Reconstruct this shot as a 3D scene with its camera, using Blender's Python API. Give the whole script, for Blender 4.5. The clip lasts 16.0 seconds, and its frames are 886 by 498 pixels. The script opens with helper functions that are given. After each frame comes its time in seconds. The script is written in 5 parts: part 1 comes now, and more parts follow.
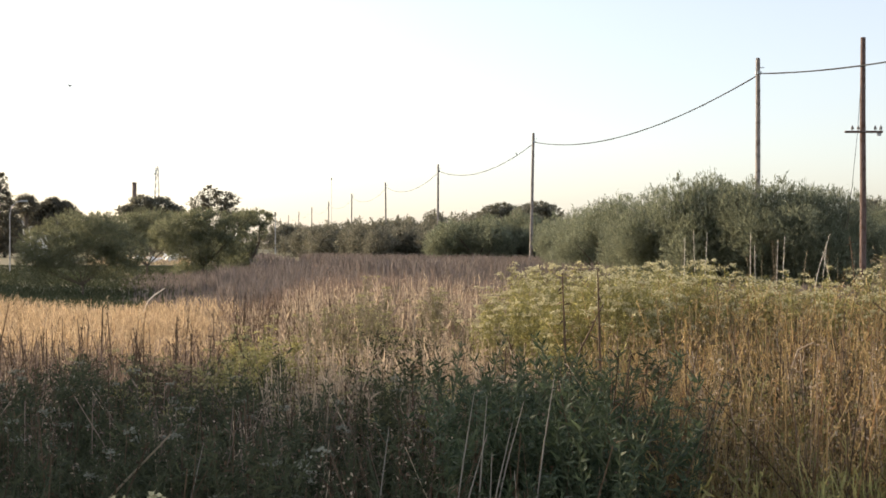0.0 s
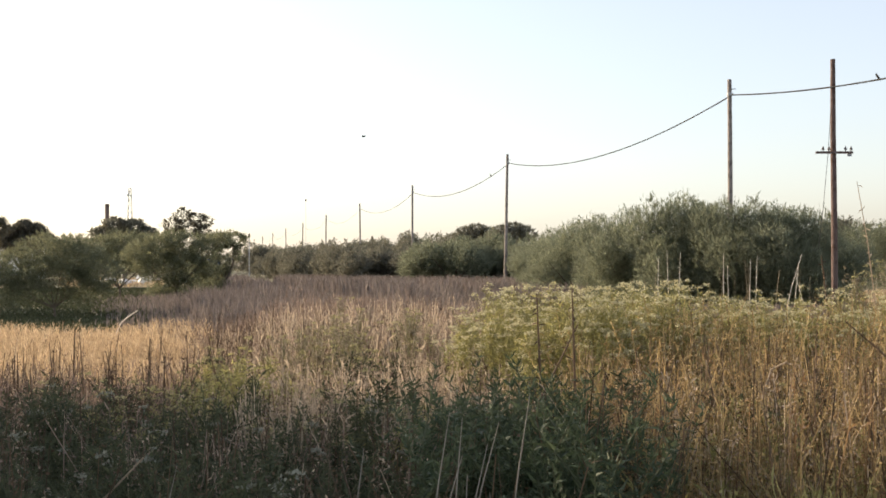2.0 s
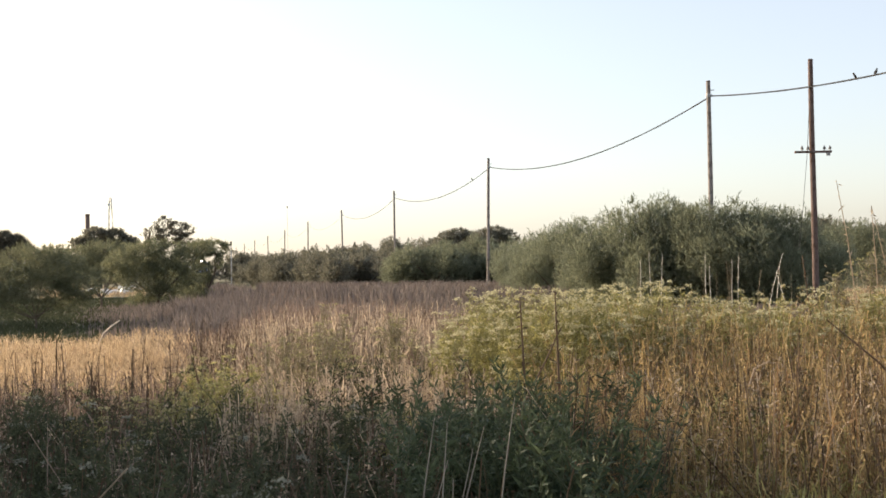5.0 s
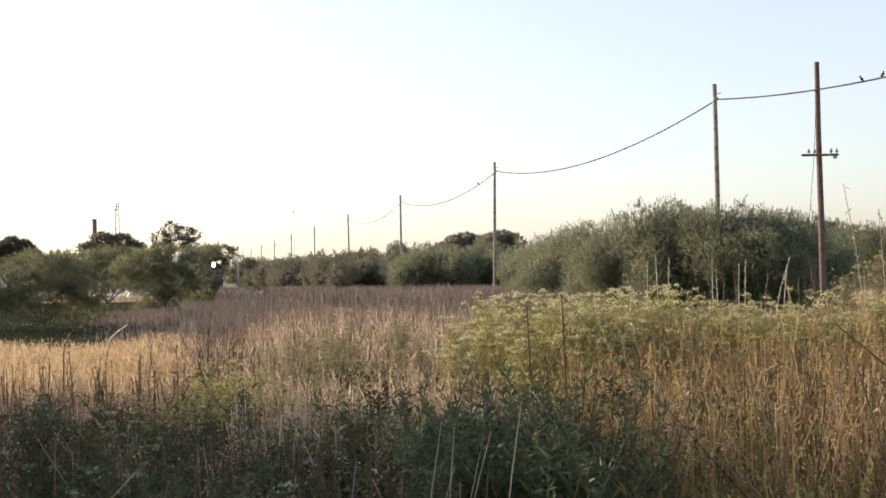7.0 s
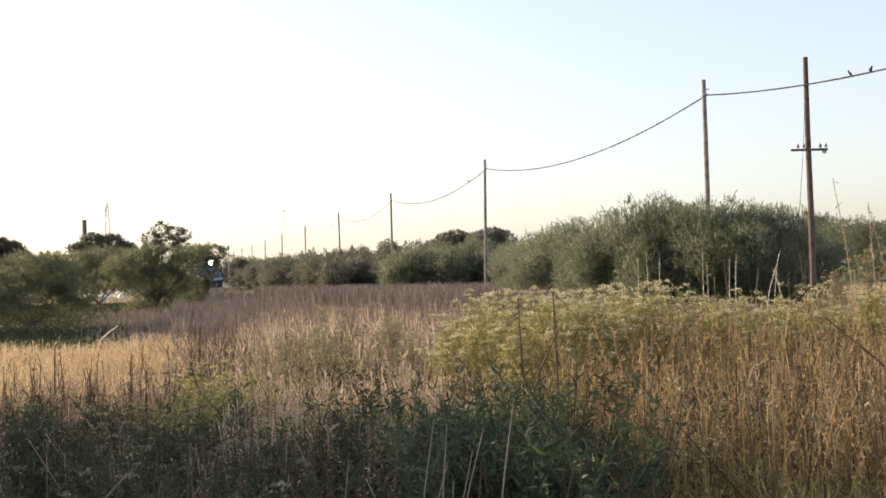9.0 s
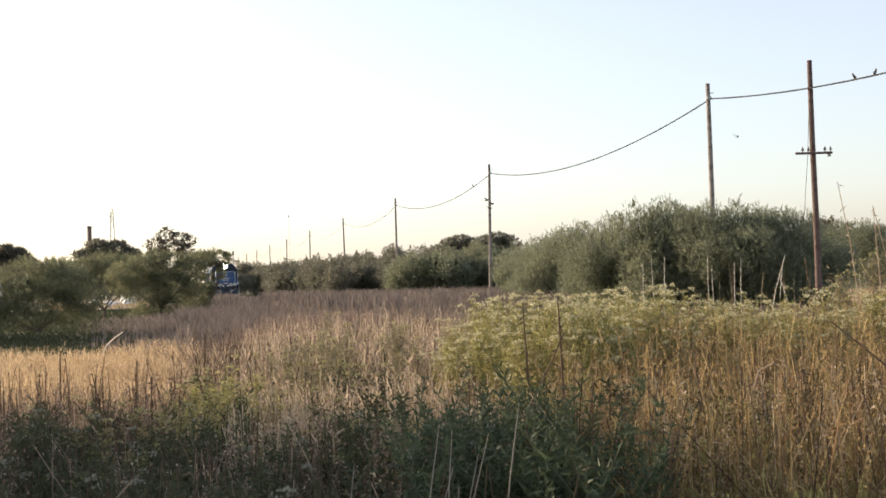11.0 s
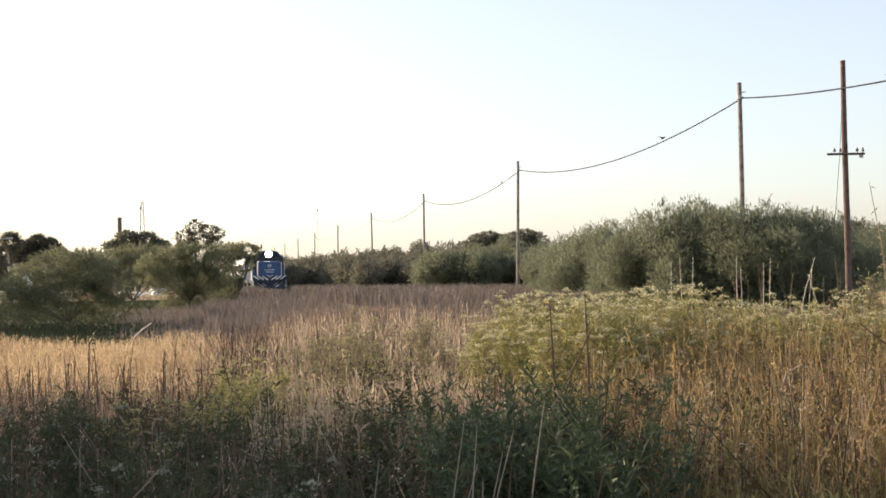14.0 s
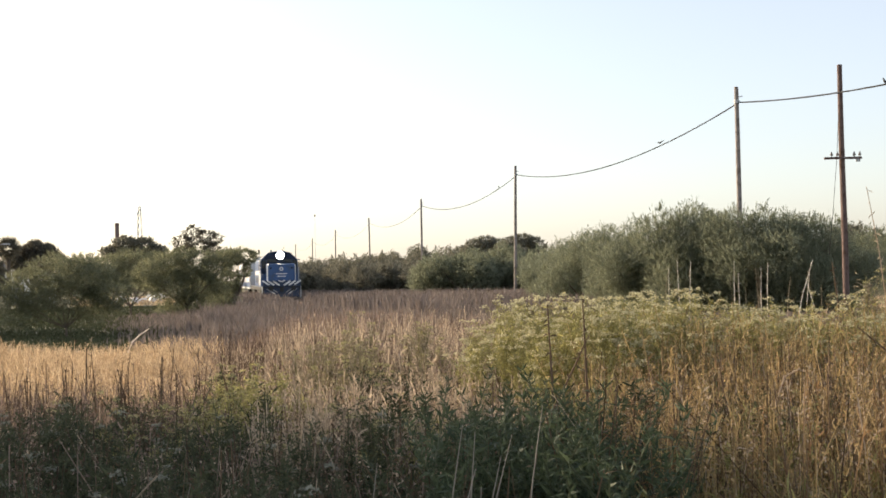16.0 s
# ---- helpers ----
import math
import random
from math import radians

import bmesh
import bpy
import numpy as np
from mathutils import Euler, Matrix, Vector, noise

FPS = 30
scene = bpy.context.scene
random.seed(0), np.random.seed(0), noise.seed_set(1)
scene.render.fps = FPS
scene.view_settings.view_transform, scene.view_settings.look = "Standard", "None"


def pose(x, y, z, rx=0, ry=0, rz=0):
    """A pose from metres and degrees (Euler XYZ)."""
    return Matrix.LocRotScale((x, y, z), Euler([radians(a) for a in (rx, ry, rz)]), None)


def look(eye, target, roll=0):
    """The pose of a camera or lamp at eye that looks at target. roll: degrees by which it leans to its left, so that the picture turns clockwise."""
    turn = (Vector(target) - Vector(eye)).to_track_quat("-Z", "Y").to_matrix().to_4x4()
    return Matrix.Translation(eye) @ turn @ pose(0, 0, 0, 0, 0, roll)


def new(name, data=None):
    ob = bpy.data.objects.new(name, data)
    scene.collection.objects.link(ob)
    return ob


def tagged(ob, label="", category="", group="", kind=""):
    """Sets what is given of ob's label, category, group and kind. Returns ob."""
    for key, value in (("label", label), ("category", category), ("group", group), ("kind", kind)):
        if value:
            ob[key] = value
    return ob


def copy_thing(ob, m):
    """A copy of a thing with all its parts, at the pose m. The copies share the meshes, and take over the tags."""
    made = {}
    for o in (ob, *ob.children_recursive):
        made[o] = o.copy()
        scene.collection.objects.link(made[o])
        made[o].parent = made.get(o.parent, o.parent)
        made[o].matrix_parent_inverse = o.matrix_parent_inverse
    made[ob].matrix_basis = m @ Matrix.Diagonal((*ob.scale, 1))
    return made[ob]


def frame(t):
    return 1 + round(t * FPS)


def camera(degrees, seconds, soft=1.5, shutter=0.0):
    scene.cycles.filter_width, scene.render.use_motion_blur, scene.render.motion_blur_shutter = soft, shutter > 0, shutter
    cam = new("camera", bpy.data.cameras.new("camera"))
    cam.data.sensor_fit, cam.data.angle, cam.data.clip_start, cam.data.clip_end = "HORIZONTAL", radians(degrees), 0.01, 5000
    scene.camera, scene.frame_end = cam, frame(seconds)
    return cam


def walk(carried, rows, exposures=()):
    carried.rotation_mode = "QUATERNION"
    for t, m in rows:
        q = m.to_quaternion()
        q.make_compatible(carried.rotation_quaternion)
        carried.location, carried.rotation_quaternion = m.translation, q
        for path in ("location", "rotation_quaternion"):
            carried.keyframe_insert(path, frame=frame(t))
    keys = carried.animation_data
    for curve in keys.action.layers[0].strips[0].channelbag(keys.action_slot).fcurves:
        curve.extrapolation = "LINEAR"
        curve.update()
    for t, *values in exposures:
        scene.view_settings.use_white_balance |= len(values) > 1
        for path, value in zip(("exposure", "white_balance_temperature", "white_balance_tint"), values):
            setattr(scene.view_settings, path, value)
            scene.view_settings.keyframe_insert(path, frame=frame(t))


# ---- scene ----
cam = camera(41.0, 16.0, soft=1.65)
EYE = (0.0, 0.0, 1.7)
# seconds, yaw, pitch, roll of the hand-held camera, which stands on one spot
PATH = [
    (0, 0.000, -0.250, -0.000),
    (0.5, 0.410, -0.117, 0.030),
    (1, -0.157, 0.338, 0.418),
    (1.5, -0.509, 0.139, 0.446),
    (2, -1.232, 0.763, 0.187),
    (2.5, -1.598, 0.378, 0.383),
    (3, -1.663, 0.124, 0.982),
    (3.5, -1.467, 0.375, 1.087),
    (4, -1.956, 0.684, 0.904),
    (4.2, -2.056, 1.069, 1.108),
    (6.3, -2.032, 0.811, 0.986),
    (6.5, -1.532, 1.041, 1.093),
    (7, -1.752, 1.191, 1.222),
    (7.5, -1.701, 1.004, 1.517),
    (8, -1.634, 0.702, 1.569),
    (8.5, -1.988, 0.928, 1.876),
    (8.7, -2.176, 1.062, 1.722),
    (10.8, -2.097, 1.103, 1.961),
    (11, -1.953, 1.315, 1.945),
    (11.5, -1.454, 1.039, 1.913),
    (12, -1.850, 0.957, 1.425),
    (12.5, -1.594, 0.986, 1.120),
    (13, -1.060, 0.960, 1.068),
    (13.5, -0.954, 0.928, 1.140),
    (14, -0.634, 1.159, 1.086),
    (14.5, -0.592, 0.931, 1.147),
    (15, 0.011, 1.190, 1.195),
    (15.5, -0.816, 1.189, 1.311),
    (16, -0.747, 1.393, 1.224),
]
walk(cam, [(t, pose(*EYE, 90 + p, r, y)) for t, y, p, r in PATH])

# ---- light ----
SUN_AZ, SUN_EL = radians(-60), radians(18)     # left of the view, low
world = bpy.data.worlds.new("sky")
scene.world = world
world.use_nodes = True
wn = world.node_tree.nodes
sky = wn.new("ShaderNodeTexSky")
sky.sky_type, sky.sun_disc = "NISHITA", False
sky.sun_elevation, sky.sun_rotation = SUN_EL, SUN_AZ
sky.air_density, sky.dust_density, sky.ozone_density = 1.0, 1.7, 1.2
wn["Background"].inputs["Strength"].default_value = 0.14
clear = wn.new("ShaderNodeHueSaturation")
clear.inputs["Saturation"].default_value = 0.82
haze = wn.new("ShaderNodeMix")     # thin summer haze: a paler, warmer sky all round
haze.data_type = "RGBA"
haze.inputs[0].default_value = 0.36
haze.inputs[7].default_value = (3.0, 2.8, 2.95, 1)
world.node_tree.links.new(sky.outputs[0], clear.inputs["Color"])
world.node_tree.links.new(clear.outputs[0], haze.inputs[6])
world.node_tree.links.new(haze.outputs[2], wn["Background"].inputs["Color"])
sun = new("sun", bpy.data.lights.new("sun", "SUN"))
sun.data.energy, sun.data.angle, sun.data.color = 3.5, radians(0.6), (1.0, 0.79, 0.55)
TO_SUN = Vector((math.sin(SUN_AZ) * math.cos(SUN_EL), math.cos(SUN_AZ) * math.cos(SUN_EL), math.sin(SUN_EL)))
sun.matrix_world = look((0, 0, 60), Vector((0, 0, 60)) - TO_SUN)
scene.view_settings.exposure = 1.06

# ---- materials ----


def mat(name, c1, c2, rough=0.8, scale=8.0, bump=0.0, glow_through=0.0, vary="island", metal=0.0, spec=0.3, dirt=None):
    """A surface that runs from c1 to c2: by piece, by object or by place, with fine noise on top; leaves let light through."""
    m = bpy.data.materials.new(name)
    m.use_nodes = True
    n, l = m.node_tree.nodes, m.node_tree.links
    b = n["Principled BSDF"]
    b.inputs["Roughness"].default_value = rough
    b.inputs["Metallic"].default_value = metal
    b.inputs["Specular IOR Level"].default_value = spec
    tc = n.new("ShaderNodeTexCoord")
    noi = n.new("ShaderNodeTexNoise")
    noi.inputs["Scale"].default_value = scale
    noi.inputs["Detail"].default_value = 6
    l.new(tc.outputs["Object"], noi.inputs["Vector"])
    ramp = n.new("ShaderNodeMix")
    ramp.data_type = "RGBA"
    ramp.inputs[6].default_value, ramp.inputs[7].default_value = (*c1, 1), (*c2, 1)
    mul = n.new("ShaderNodeMath")
    mul.operation = "MULTIPLY_ADD"
    mul.inputs[1].default_value = 0.6 if vary == "noise" else 0.85
    if vary == "noise":
        wide = n.new("ShaderNodeTexNoise")
        wide.inputs["Scale"].default_value = scale / 9
        wide.inputs["Detail"].default_value = 3
        l.new(tc.outputs["Object"], wide.inputs["Vector"])
        src = wide.outputs["Fac"]
    elif vary == "object":
        src = n.new("ShaderNodeObjectInfo").outputs["Random"]
    else:
        src = n.new("ShaderNodeNewGeometry").outputs["Random Per Island"]
    l.new(src, mul.inputs[0])
    sub = n.new("ShaderNodeMath")
    sub.operation = "MULTIPLY"
    sub.inputs[1].default_value = 0.4 if vary == "noise" else 0.25
    l.new(noi.outputs["Fac"], sub.inputs[0])
    l.new(sub.outputs[0], mul.inputs[2])
    l.new(mul.outputs[0], ramp.inputs[0])
    colour = ramp.outputs[2]
    if dirt:
        worn = n.new("ShaderNodeMix")
        worn.data_type = "RGBA"
        worn.inputs[7].default_value = (*dirt, 1)
        sp = n.new("ShaderNodeTexNoise")
        sp.inputs["Scale"].default_value = scale * 0.35
        sp.inputs["Detail"].default_value = 8
        l.new(tc.outputs["Object"], sp.inputs["Vector"])
        cut = n.new("ShaderNodeMapRange")
        cut.inputs[1].default_value, cut.inputs[2].default_value = 0.5, 0.68
        l.new(sp.outputs["Fac"], cut.inputs[0])
        l.new(cut.outputs[0], worn.inputs[0])
        l.new(colour, worn.inputs[6])
        colour = worn.outputs[2]
    l.new(colour, b.inputs["Base Color"])
    if bump:
        bu = n.new("ShaderNodeBump")
        bu.inputs["Strength"].default_value, bu.inputs["Distance"].default_value = bump, 0.02
        l.new(noi.outputs["Fac"], bu.inputs["Height"])
        l.new(bu.outputs[0], b.inputs["Normal"])
    if glow_through:
        tr, mix = n.new("ShaderNodeBsdfTranslucent"), n.new("ShaderNodeMixShader")
        l.new(colour, tr.inputs["Color"])
        mix.inputs[0].default_value = glow_through
        l.new(b.outputs[0], mix.inputs[1])
        l.new(tr.outputs[0], mix.inputs[2])
        l.new(mix.outputs[0], n["Material Output"].inputs["Surface"])
    return m


def lamp_mat(name, colour, power):
    m = bpy.data.materials.new(name)
    m.use_nodes = True
    b = m.node_tree.nodes["Principled BSDF"]
    b.inputs["Emission Color"].default_value = (*colour, 1)
    b.inputs["Emission Strength"].default_value = power
    return m


M_SOIL = mat("soil", (0.10, 0.085, 0.05), (0.20, 0.17, 0.09), 0.95, 3.0, 0.6, vary="noise", dirt=(0.09, 0.11, 0.04))
M_LAWN = mat("lawn_blades", (0.055, 0.062, 0.035), (0.115, 0.12, 0.065), 0.95, 4.0, glow_through=0.08, spec=0.0)
M_STRAW = mat("straw", (0.15, 0.112, 0.078), (0.63, 0.505, 0.36), 0.6, 5.0, glow_through=0.42)
M_GOLD = mat("golden_straw", (0.075, 0.052, 0.026), (0.54, 0.39, 0.18), 0.6, 5.0, glow_through=0.42)
M_PALE = mat("bleached_grass", (0.22, 0.145, 0.08), (0.78, 0.60, 0.38), 0.6, 5.0, glow_through=0.40)
M_RED = mat("reddish_grass", (0.085, 0.062, 0.049), (0.34, 0.25, 0.195), 0.7, 5.0, glow_through=0.38)
M_RUSSET = mat("russet_stalk", (0.11, 0.06, 0.03), (0.38, 0.235, 0.115), 0.65, 5.0, glow_through=0.4)
M_DUSK = mat("purple_brown_grass", (0.108, 0.09, 0.08), (0.265, 0.215, 0.185), 0.8, 5.0, glow_through=0.25)
M_DEAD = mat("dead_stem", (0.045, 0.03, 0.02), (0.17, 0.11, 0.065), 0.8, 30.0, 0.3)
M_WEED = mat("weed_leaf", (0.03, 0.04, 0.025), (0.112, 0.12, 0.064), 0.65, 9.0, glow_through=0.42, spec=0.15)
M_DARKWEED = mat("dark_weed_leaf", (0.03, 0.048, 0.028), (0.105, 0.13, 0.066), 0.55, 9.0, glow_through=0.35, spec=0.25)
M_LIME = mat("pale_green_leaf", (0.12, 0.12, 0.04), (0.43, 0.39, 0.155), 0.6, 9.0, glow_through=0.5)
M_BLOOM = mat("cream_flower", (0.22, 0.20, 0.09), (0.46, 0.42, 0.22), 0.7, 20.0, glow_through=0.40)
# cream flower greyed in its colour, for heads that stand in shade
M_SHADEBLOOM = mat("shaded_cream_flower", (0.15, 0.155, 0.115), (0.31, 0.31, 0.24), 0.8, 20.0, glow_through=0.35)
M_BRIGHTBLOOM = mat("pale_cream_flower", (0.32, 0.30, 0.16), (0.66, 0.61, 0.40), 0.7, 20.0, glow_through=0.45)
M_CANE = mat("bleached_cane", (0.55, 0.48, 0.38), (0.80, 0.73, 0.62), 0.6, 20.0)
# the pale cane again, with the shade of the near weeds in its colour
M_SHADECANE = mat("shaded_dead_cane", (0.16, 0.14, 0.11), (0.32, 0.28, 0.23), 0.8, 20.0)
M_DUSTY = mat("dusty_weed_leaf", (0.13, 0.115, 0.08), (0.34, 0.29, 0.205), 0.75, 9.0, glow_through=0.4, spec=0.1)
M_DARKSTEM = mat("dark_green_stem", (0.045, 0.055, 0.03), (0.10, 0.11, 0.055), 0.7, 20.0)
M_GREENSTEM = mat("green_stem", (0.12, 0.14, 0.05), (0.24, 0.22, 0.09), 0.6, 20.0)
M_TAMARISK = mat("feathery_leaf", (0.125, 0.142, 0.10), (0.27, 0.285, 0.19), 0.7, 3.0, glow_through=0.6)
M_WILLOW = mat("acacia_leaf", (0.115, 0.125, 0.078), (0.24, 0.245, 0.148), 0.7, 3.0, glow_through=0.6)
M_FARLEAF = mat("far_leaf", (0.12, 0.12, 0.092), (0.24, 0.23, 0.175), 0.8, 1.0, glow_through=0.5)
M_PINE = mat("dark_needles", (0.09, 0.085, 0.066), (0.17, 0.155, 0.115), 0.7, 2.0, glow_through=0.45)
M_BARK = mat("bark", (0.07, 0.055, 0.04), (0.16, 0.13, 0.10), 0.9, 14.0, 0.6, vary="noise")
M_POLE = mat("weathered_pole", (0.19, 0.165, 0.15), (0.34, 0.30, 0.27), 0.85, 20.0, 0.5, vary="noise", dirt=(0.14, 0.115, 0.10))
M_REDPOLE = mat("reddish_pole", (0.09, 0.06, 0.052), (0.16, 0.11, 0.098), 0.8, 20.0, 0.5, vary="noise", dirt=(0.07, 0.04, 0.03))
M_CABLE = mat("cable_rubber", (0.03, 0.03, 0.032), (0.06, 0.06, 0.06), 0.8, 30.0, spec=0.1)
M_PORCELAIN = mat("insulator_glaze", (0.12, 0.11, 0.10), (0.20, 0.18, 0.17), 0.25, 30.0)
M_STEEL = mat("galvanised_steel", (0.25, 0.25, 0.25), (0.40, 0.40, 0.40), 0.5, 20.0, metal=0.7)
M_RAIL = mat("rusty_rail", (0.14, 0.08, 0.05), (0.26, 0.16, 0.10), 0.6, 20.0, 0.3, metal=0.4)
M_BALLAST = mat("ballast", (0.15, 0.14, 0.13), (0.34, 0.31, 0.28), 0.95, 18.0, 1.0, vary="noise")
M_SLEEPER = mat("sleeper_wood", (0.09, 0.07, 0.05), (0.17, 0.14, 0.11), 0.9, 12.0, 0.6, vary="object")
M_BLUE = mat("blue_loco_paint", (0.032, 0.08, 0.20), (0.046, 0.105, 0.25), 0.4, 6.0, 0.05, vary="noise", spec=0.4, dirt=(0.045, 0.075, 0.13))
M_NAVY = mat("dark_blue_paint_and_shade", (0.012, 0.025, 0.06), (0.02, 0.04, 0.09), 0.4, 6.0, vary="noise", spec=0.5)
M_WHITE = mat("white_paint", (0.62, 0.62, 0.60), (0.82, 0.81, 0.78), 0.45, 6.0, vary="noise", dirt=(0.50, 0.48, 0.44))
M_BLACK = mat("black_iron", (0.02, 0.02, 0.02), (0.05, 0.048, 0.045), 0.6, 10.0, 0.2, vary="noise")
M_GLASS = mat("dark_window", (0.015, 0.018, 0.02), (0.03, 0.035, 0.04), 0.22, 3.0, spec=0.4)
M_GREYROOF = mat("roof_grey", (0.25, 0.26, 0.27), (0.40, 0.40, 0.40), 0.5, 5.0, vary="noise")
M_BRICK = mat("sooty_brick", (0.12, 0.085, 0.068), (0.21, 0.15, 0.122), 0.9, 6.0, 0.4, vary="noise")
M_ASPHALT = mat("asphalt", (0.045, 0.045, 0.048), (0.075, 0.073, 0.072), 0.9, 30.0, 0.5, vary="noise")
M_BIRD = mat("dark_feathers", (0.02, 0.02, 0.022), (0.06, 0.055, 0.05), 0.7, 40.0)
M_BEAK = mat("beak_horn", (0.10, 0.09, 0.07), (0.16, 0.14, 0.10), 0.5, 40.0)
M_LAMP = lamp_mat("headlamp", (1.0, 0.93, 0.80), 14.0)

# ---- mesh helpers ----


def mesh(name, verts, faces, material, smooth=False):
    """A mesh from arrays: verts n x 3, faces m x 3 or m x 4."""
    me = bpy.data.meshes.new(name)
    verts, faces = np.asarray(verts, np.float32), np.asarray(faces, np.int32)
    k = faces.shape[1]
    me.vertices.add(len(verts))
    me.vertices.foreach_set("co", verts.ravel())
    me.loops.add(faces.size)
    me.loops.foreach_set("vertex_index", faces.ravel())
    me.polygons.add(len(faces))
    me.polygons.foreach_set("loop_start", np.arange(0, faces.size, k, dtype=np.int32))
    me.polygons.foreach_set("use_smooth", np.full(len(faces), smooth))
    me.materials.append(material)
    me.update(calc_edges=True)
    return me


def link(name, me, parent=None, label=""):
    ob = new(name, me)
    ob.parent = parent
    return tagged(ob, label) if label else ob


def part(name, bm, material, parent, label="", smooth=False):
    """One bmesh as one object under its thing."""
    me = bpy.data.meshes.new(name)
    bmesh.ops.recalc_face_normals(bm, faces=bm.faces)
    bm.to_mesh(me)
    bm.free()
    me.materials.append(material)
    for p in me.polygons:
        p.use_smooth = smooth
    return link(name, me, parent, label)


def box(size, at=(0, 0, 0), bevel=0.0, bm=None, turn=None):
    bm = bm or bmesh.new()
    m = Matrix.Translation(at) @ (turn or Matrix.Identity(4)) @ Matrix.Diagonal((*size, 1))
    vs = bmesh.ops.create_cube(bm, size=1, matrix=m)["verts"]
    if bevel:
        es = list({e for v in vs for e in v.link_edges})
        bmesh.ops.bevel(bm, geom=es, offset=bevel, segments=2, affect="EDGES", profile=0.5)
    return bm


def rod(a, b, r1, r2=None, seg=8, bm=None):
    """A tapered round bar from a to b."""
    bm = bm or bmesh.new()
    a, b = Vector(a), Vector(b)
    turn = (b - a).to_track_quat("Z", "Y").to_matrix().to_4x4()
    m = Matrix.Translation((a + b) / 2) @ turn
    bmesh.ops.create_cone(bm, cap_ends=True, segments=seg, radius1=r1, radius2=r1 if r2 is None else r2, depth=(b - a).length, matrix=m)
    return bm


def tube(points, radii, seg=6):
    """Arrays of a round tube through points."""
    points = [Vector(p) for p in points]
    vs, fs = [], []
    for i, p in enumerate(points):
        d = (points[min(i + 1, len(points) - 1)] - points[max(i - 1, 0)]).normalized()
        s = d.cross(Vector((0.31, 0.95, 0.12))).normalized()
        u = d.cross(s)
        for k in range(seg):
            a = 2 * math.pi * k / seg
            vs.append(p + (s * math.cos(a) + u * math.sin(a)) * radii[i])
    for i in range(len(points) - 1):
        for k in range(seg):
            fs.append((i * seg + k, i * seg + (k + 1) % seg, (i + 1) * seg + (k + 1) % seg, (i + 1) * seg + k))
    return np.array([tuple(v) for v in vs]), np.array(fs)


def merged(pieces):
    """Joins (verts, faces) arrays."""
    vs, fs, k = [], [], 0
    for v, f in pieces:
        vs.append(v)
        fs.append(f + k)
        k += len(v)
    return np.concatenate(vs), np.concatenate(fs)


def unit(a):
    return a / np.maximum(np.linalg.norm(a, axis=1, keepdims=True), 1e-9)


def leaves(rng, at, way, length, width, bend=0.25):
    """Pointed leaves, each two quads folded on the midrib's length: root, widest pair, tip."""
    n = len(at)
    way = unit(way)
    side = unit(np.cross(way, rng.normal(size=(n, 3))))
    up = np.cross(side, way)
    L, W = np.asarray(length).reshape(-1, 1) * np.ones((n, 1)), np.asarray(width).reshape(-1, 1) * np.ones((n, 1))
    mid = at + way * L * 0.45
    tip = at + way * L - up * L * bend
    v = np.stack([at, mid + side * W / 2, tip, mid - side * W / 2], 1).reshape(-1, 3)
    return v, np.arange(4 * n).reshape(-1, 4)


def blades(rng, root, height, lean, width, tip=0.15, fall=0.0):
    """Standing blades or stalks in two lengths that bend over: each two quads, turned at random."""
    n = len(root)
    h = np.asarray(height).reshape(-1, 1) * np.ones((n, 1))
    w = np.asarray(width).reshape(-1, 1) * np.ones((n, 1))
    a = rng.uniform(0, 2 * np.pi, n)
    face = np.stack([np.cos(a), np.sin(a), 0 * a], 1)
    b = rng.uniform(0, 2 * np.pi, n)
    tilt = np.stack([np.cos(b), np.sin(b), 0 * b], 1) * (np.abs(rng.normal(0, 1, (n, 1))) * lean)
    mid = root + (tilt * 0.4 + [0, 0, 0.55]) * h
    top = root + (tilt * (1 + fall) + [0, 0, 1.0 - 0.35 * fall]) * h
    v = np.stack([root - face * w / 2, root + face * w / 2, mid + face * w * 0.42, mid - face * w * 0.42,
                  top + face * w * tip, top - face * w * tip], 1).reshape(-1, 3)
    k = np.arange(n).reshape(-1, 1) * 6
    f = np.concatenate([k + [0, 1, 2, 3], k + [3, 2, 4, 5]], 1).reshape(-1, 4)
    return v, f


def again(ob, m):
    """A copy of a thing at m, whatever the scale of the first."""
    s = ob.scale
    return copy_thing(ob, m @ Matrix.Diagonal((1 / s.x, 1 / s.y, 1 / s.z, 1)))


def ground_z(x, y):
    """The lie of the land: nearly flat, with a few centimetres of swell."""
    return 0.05 * np.sin(x * 0.31 + 1.0) * np.cos(y * 0.23) + 0.03 * np.sin(x * 0.9 + y * 0.7)


def fan(rng, n, left, right, near, far, power=1.0):
    """n places on the ground between two bearings (side step per metre ahead) and two distances."""
    y = (near ** (power + 1) + rng.uniform(0, 1, n) * (far ** (power + 1) - near ** (power + 1))) ** (1 / (power + 1))
    x = y * rng.uniform(left, right, n)
    return np.stack([x, y, ground_z(x, y)], 1)


def patchy(p, scale, seed):
    """A soft 0 to 1 pattern over the ground, for clumping."""
    x, y = p[:, 0] / scale + seed, p[:, 1] / scale - seed
    return 0.5 + 0.25 * (np.sin(x * 1.7 + np.sin(y * 1.3)) + np.sin(y * 2.1 + 1.4 * np.sin(x * 0.8 + seed)))


# the railway runs 11.5 degrees left of straight ahead
SLOPE, TRACK_X, LINE_X = -0.2036, 7.45, 21.8
TRACK_YAW = math.degrees(math.atan(-SLOPE))


def track_x(y):
    return SLOPE * y + TRACK_X


def clear_of_track(p, gap=2.2):
    return p[np.abs(p[:, 0] - track_x(p[:, 1])) > gap]

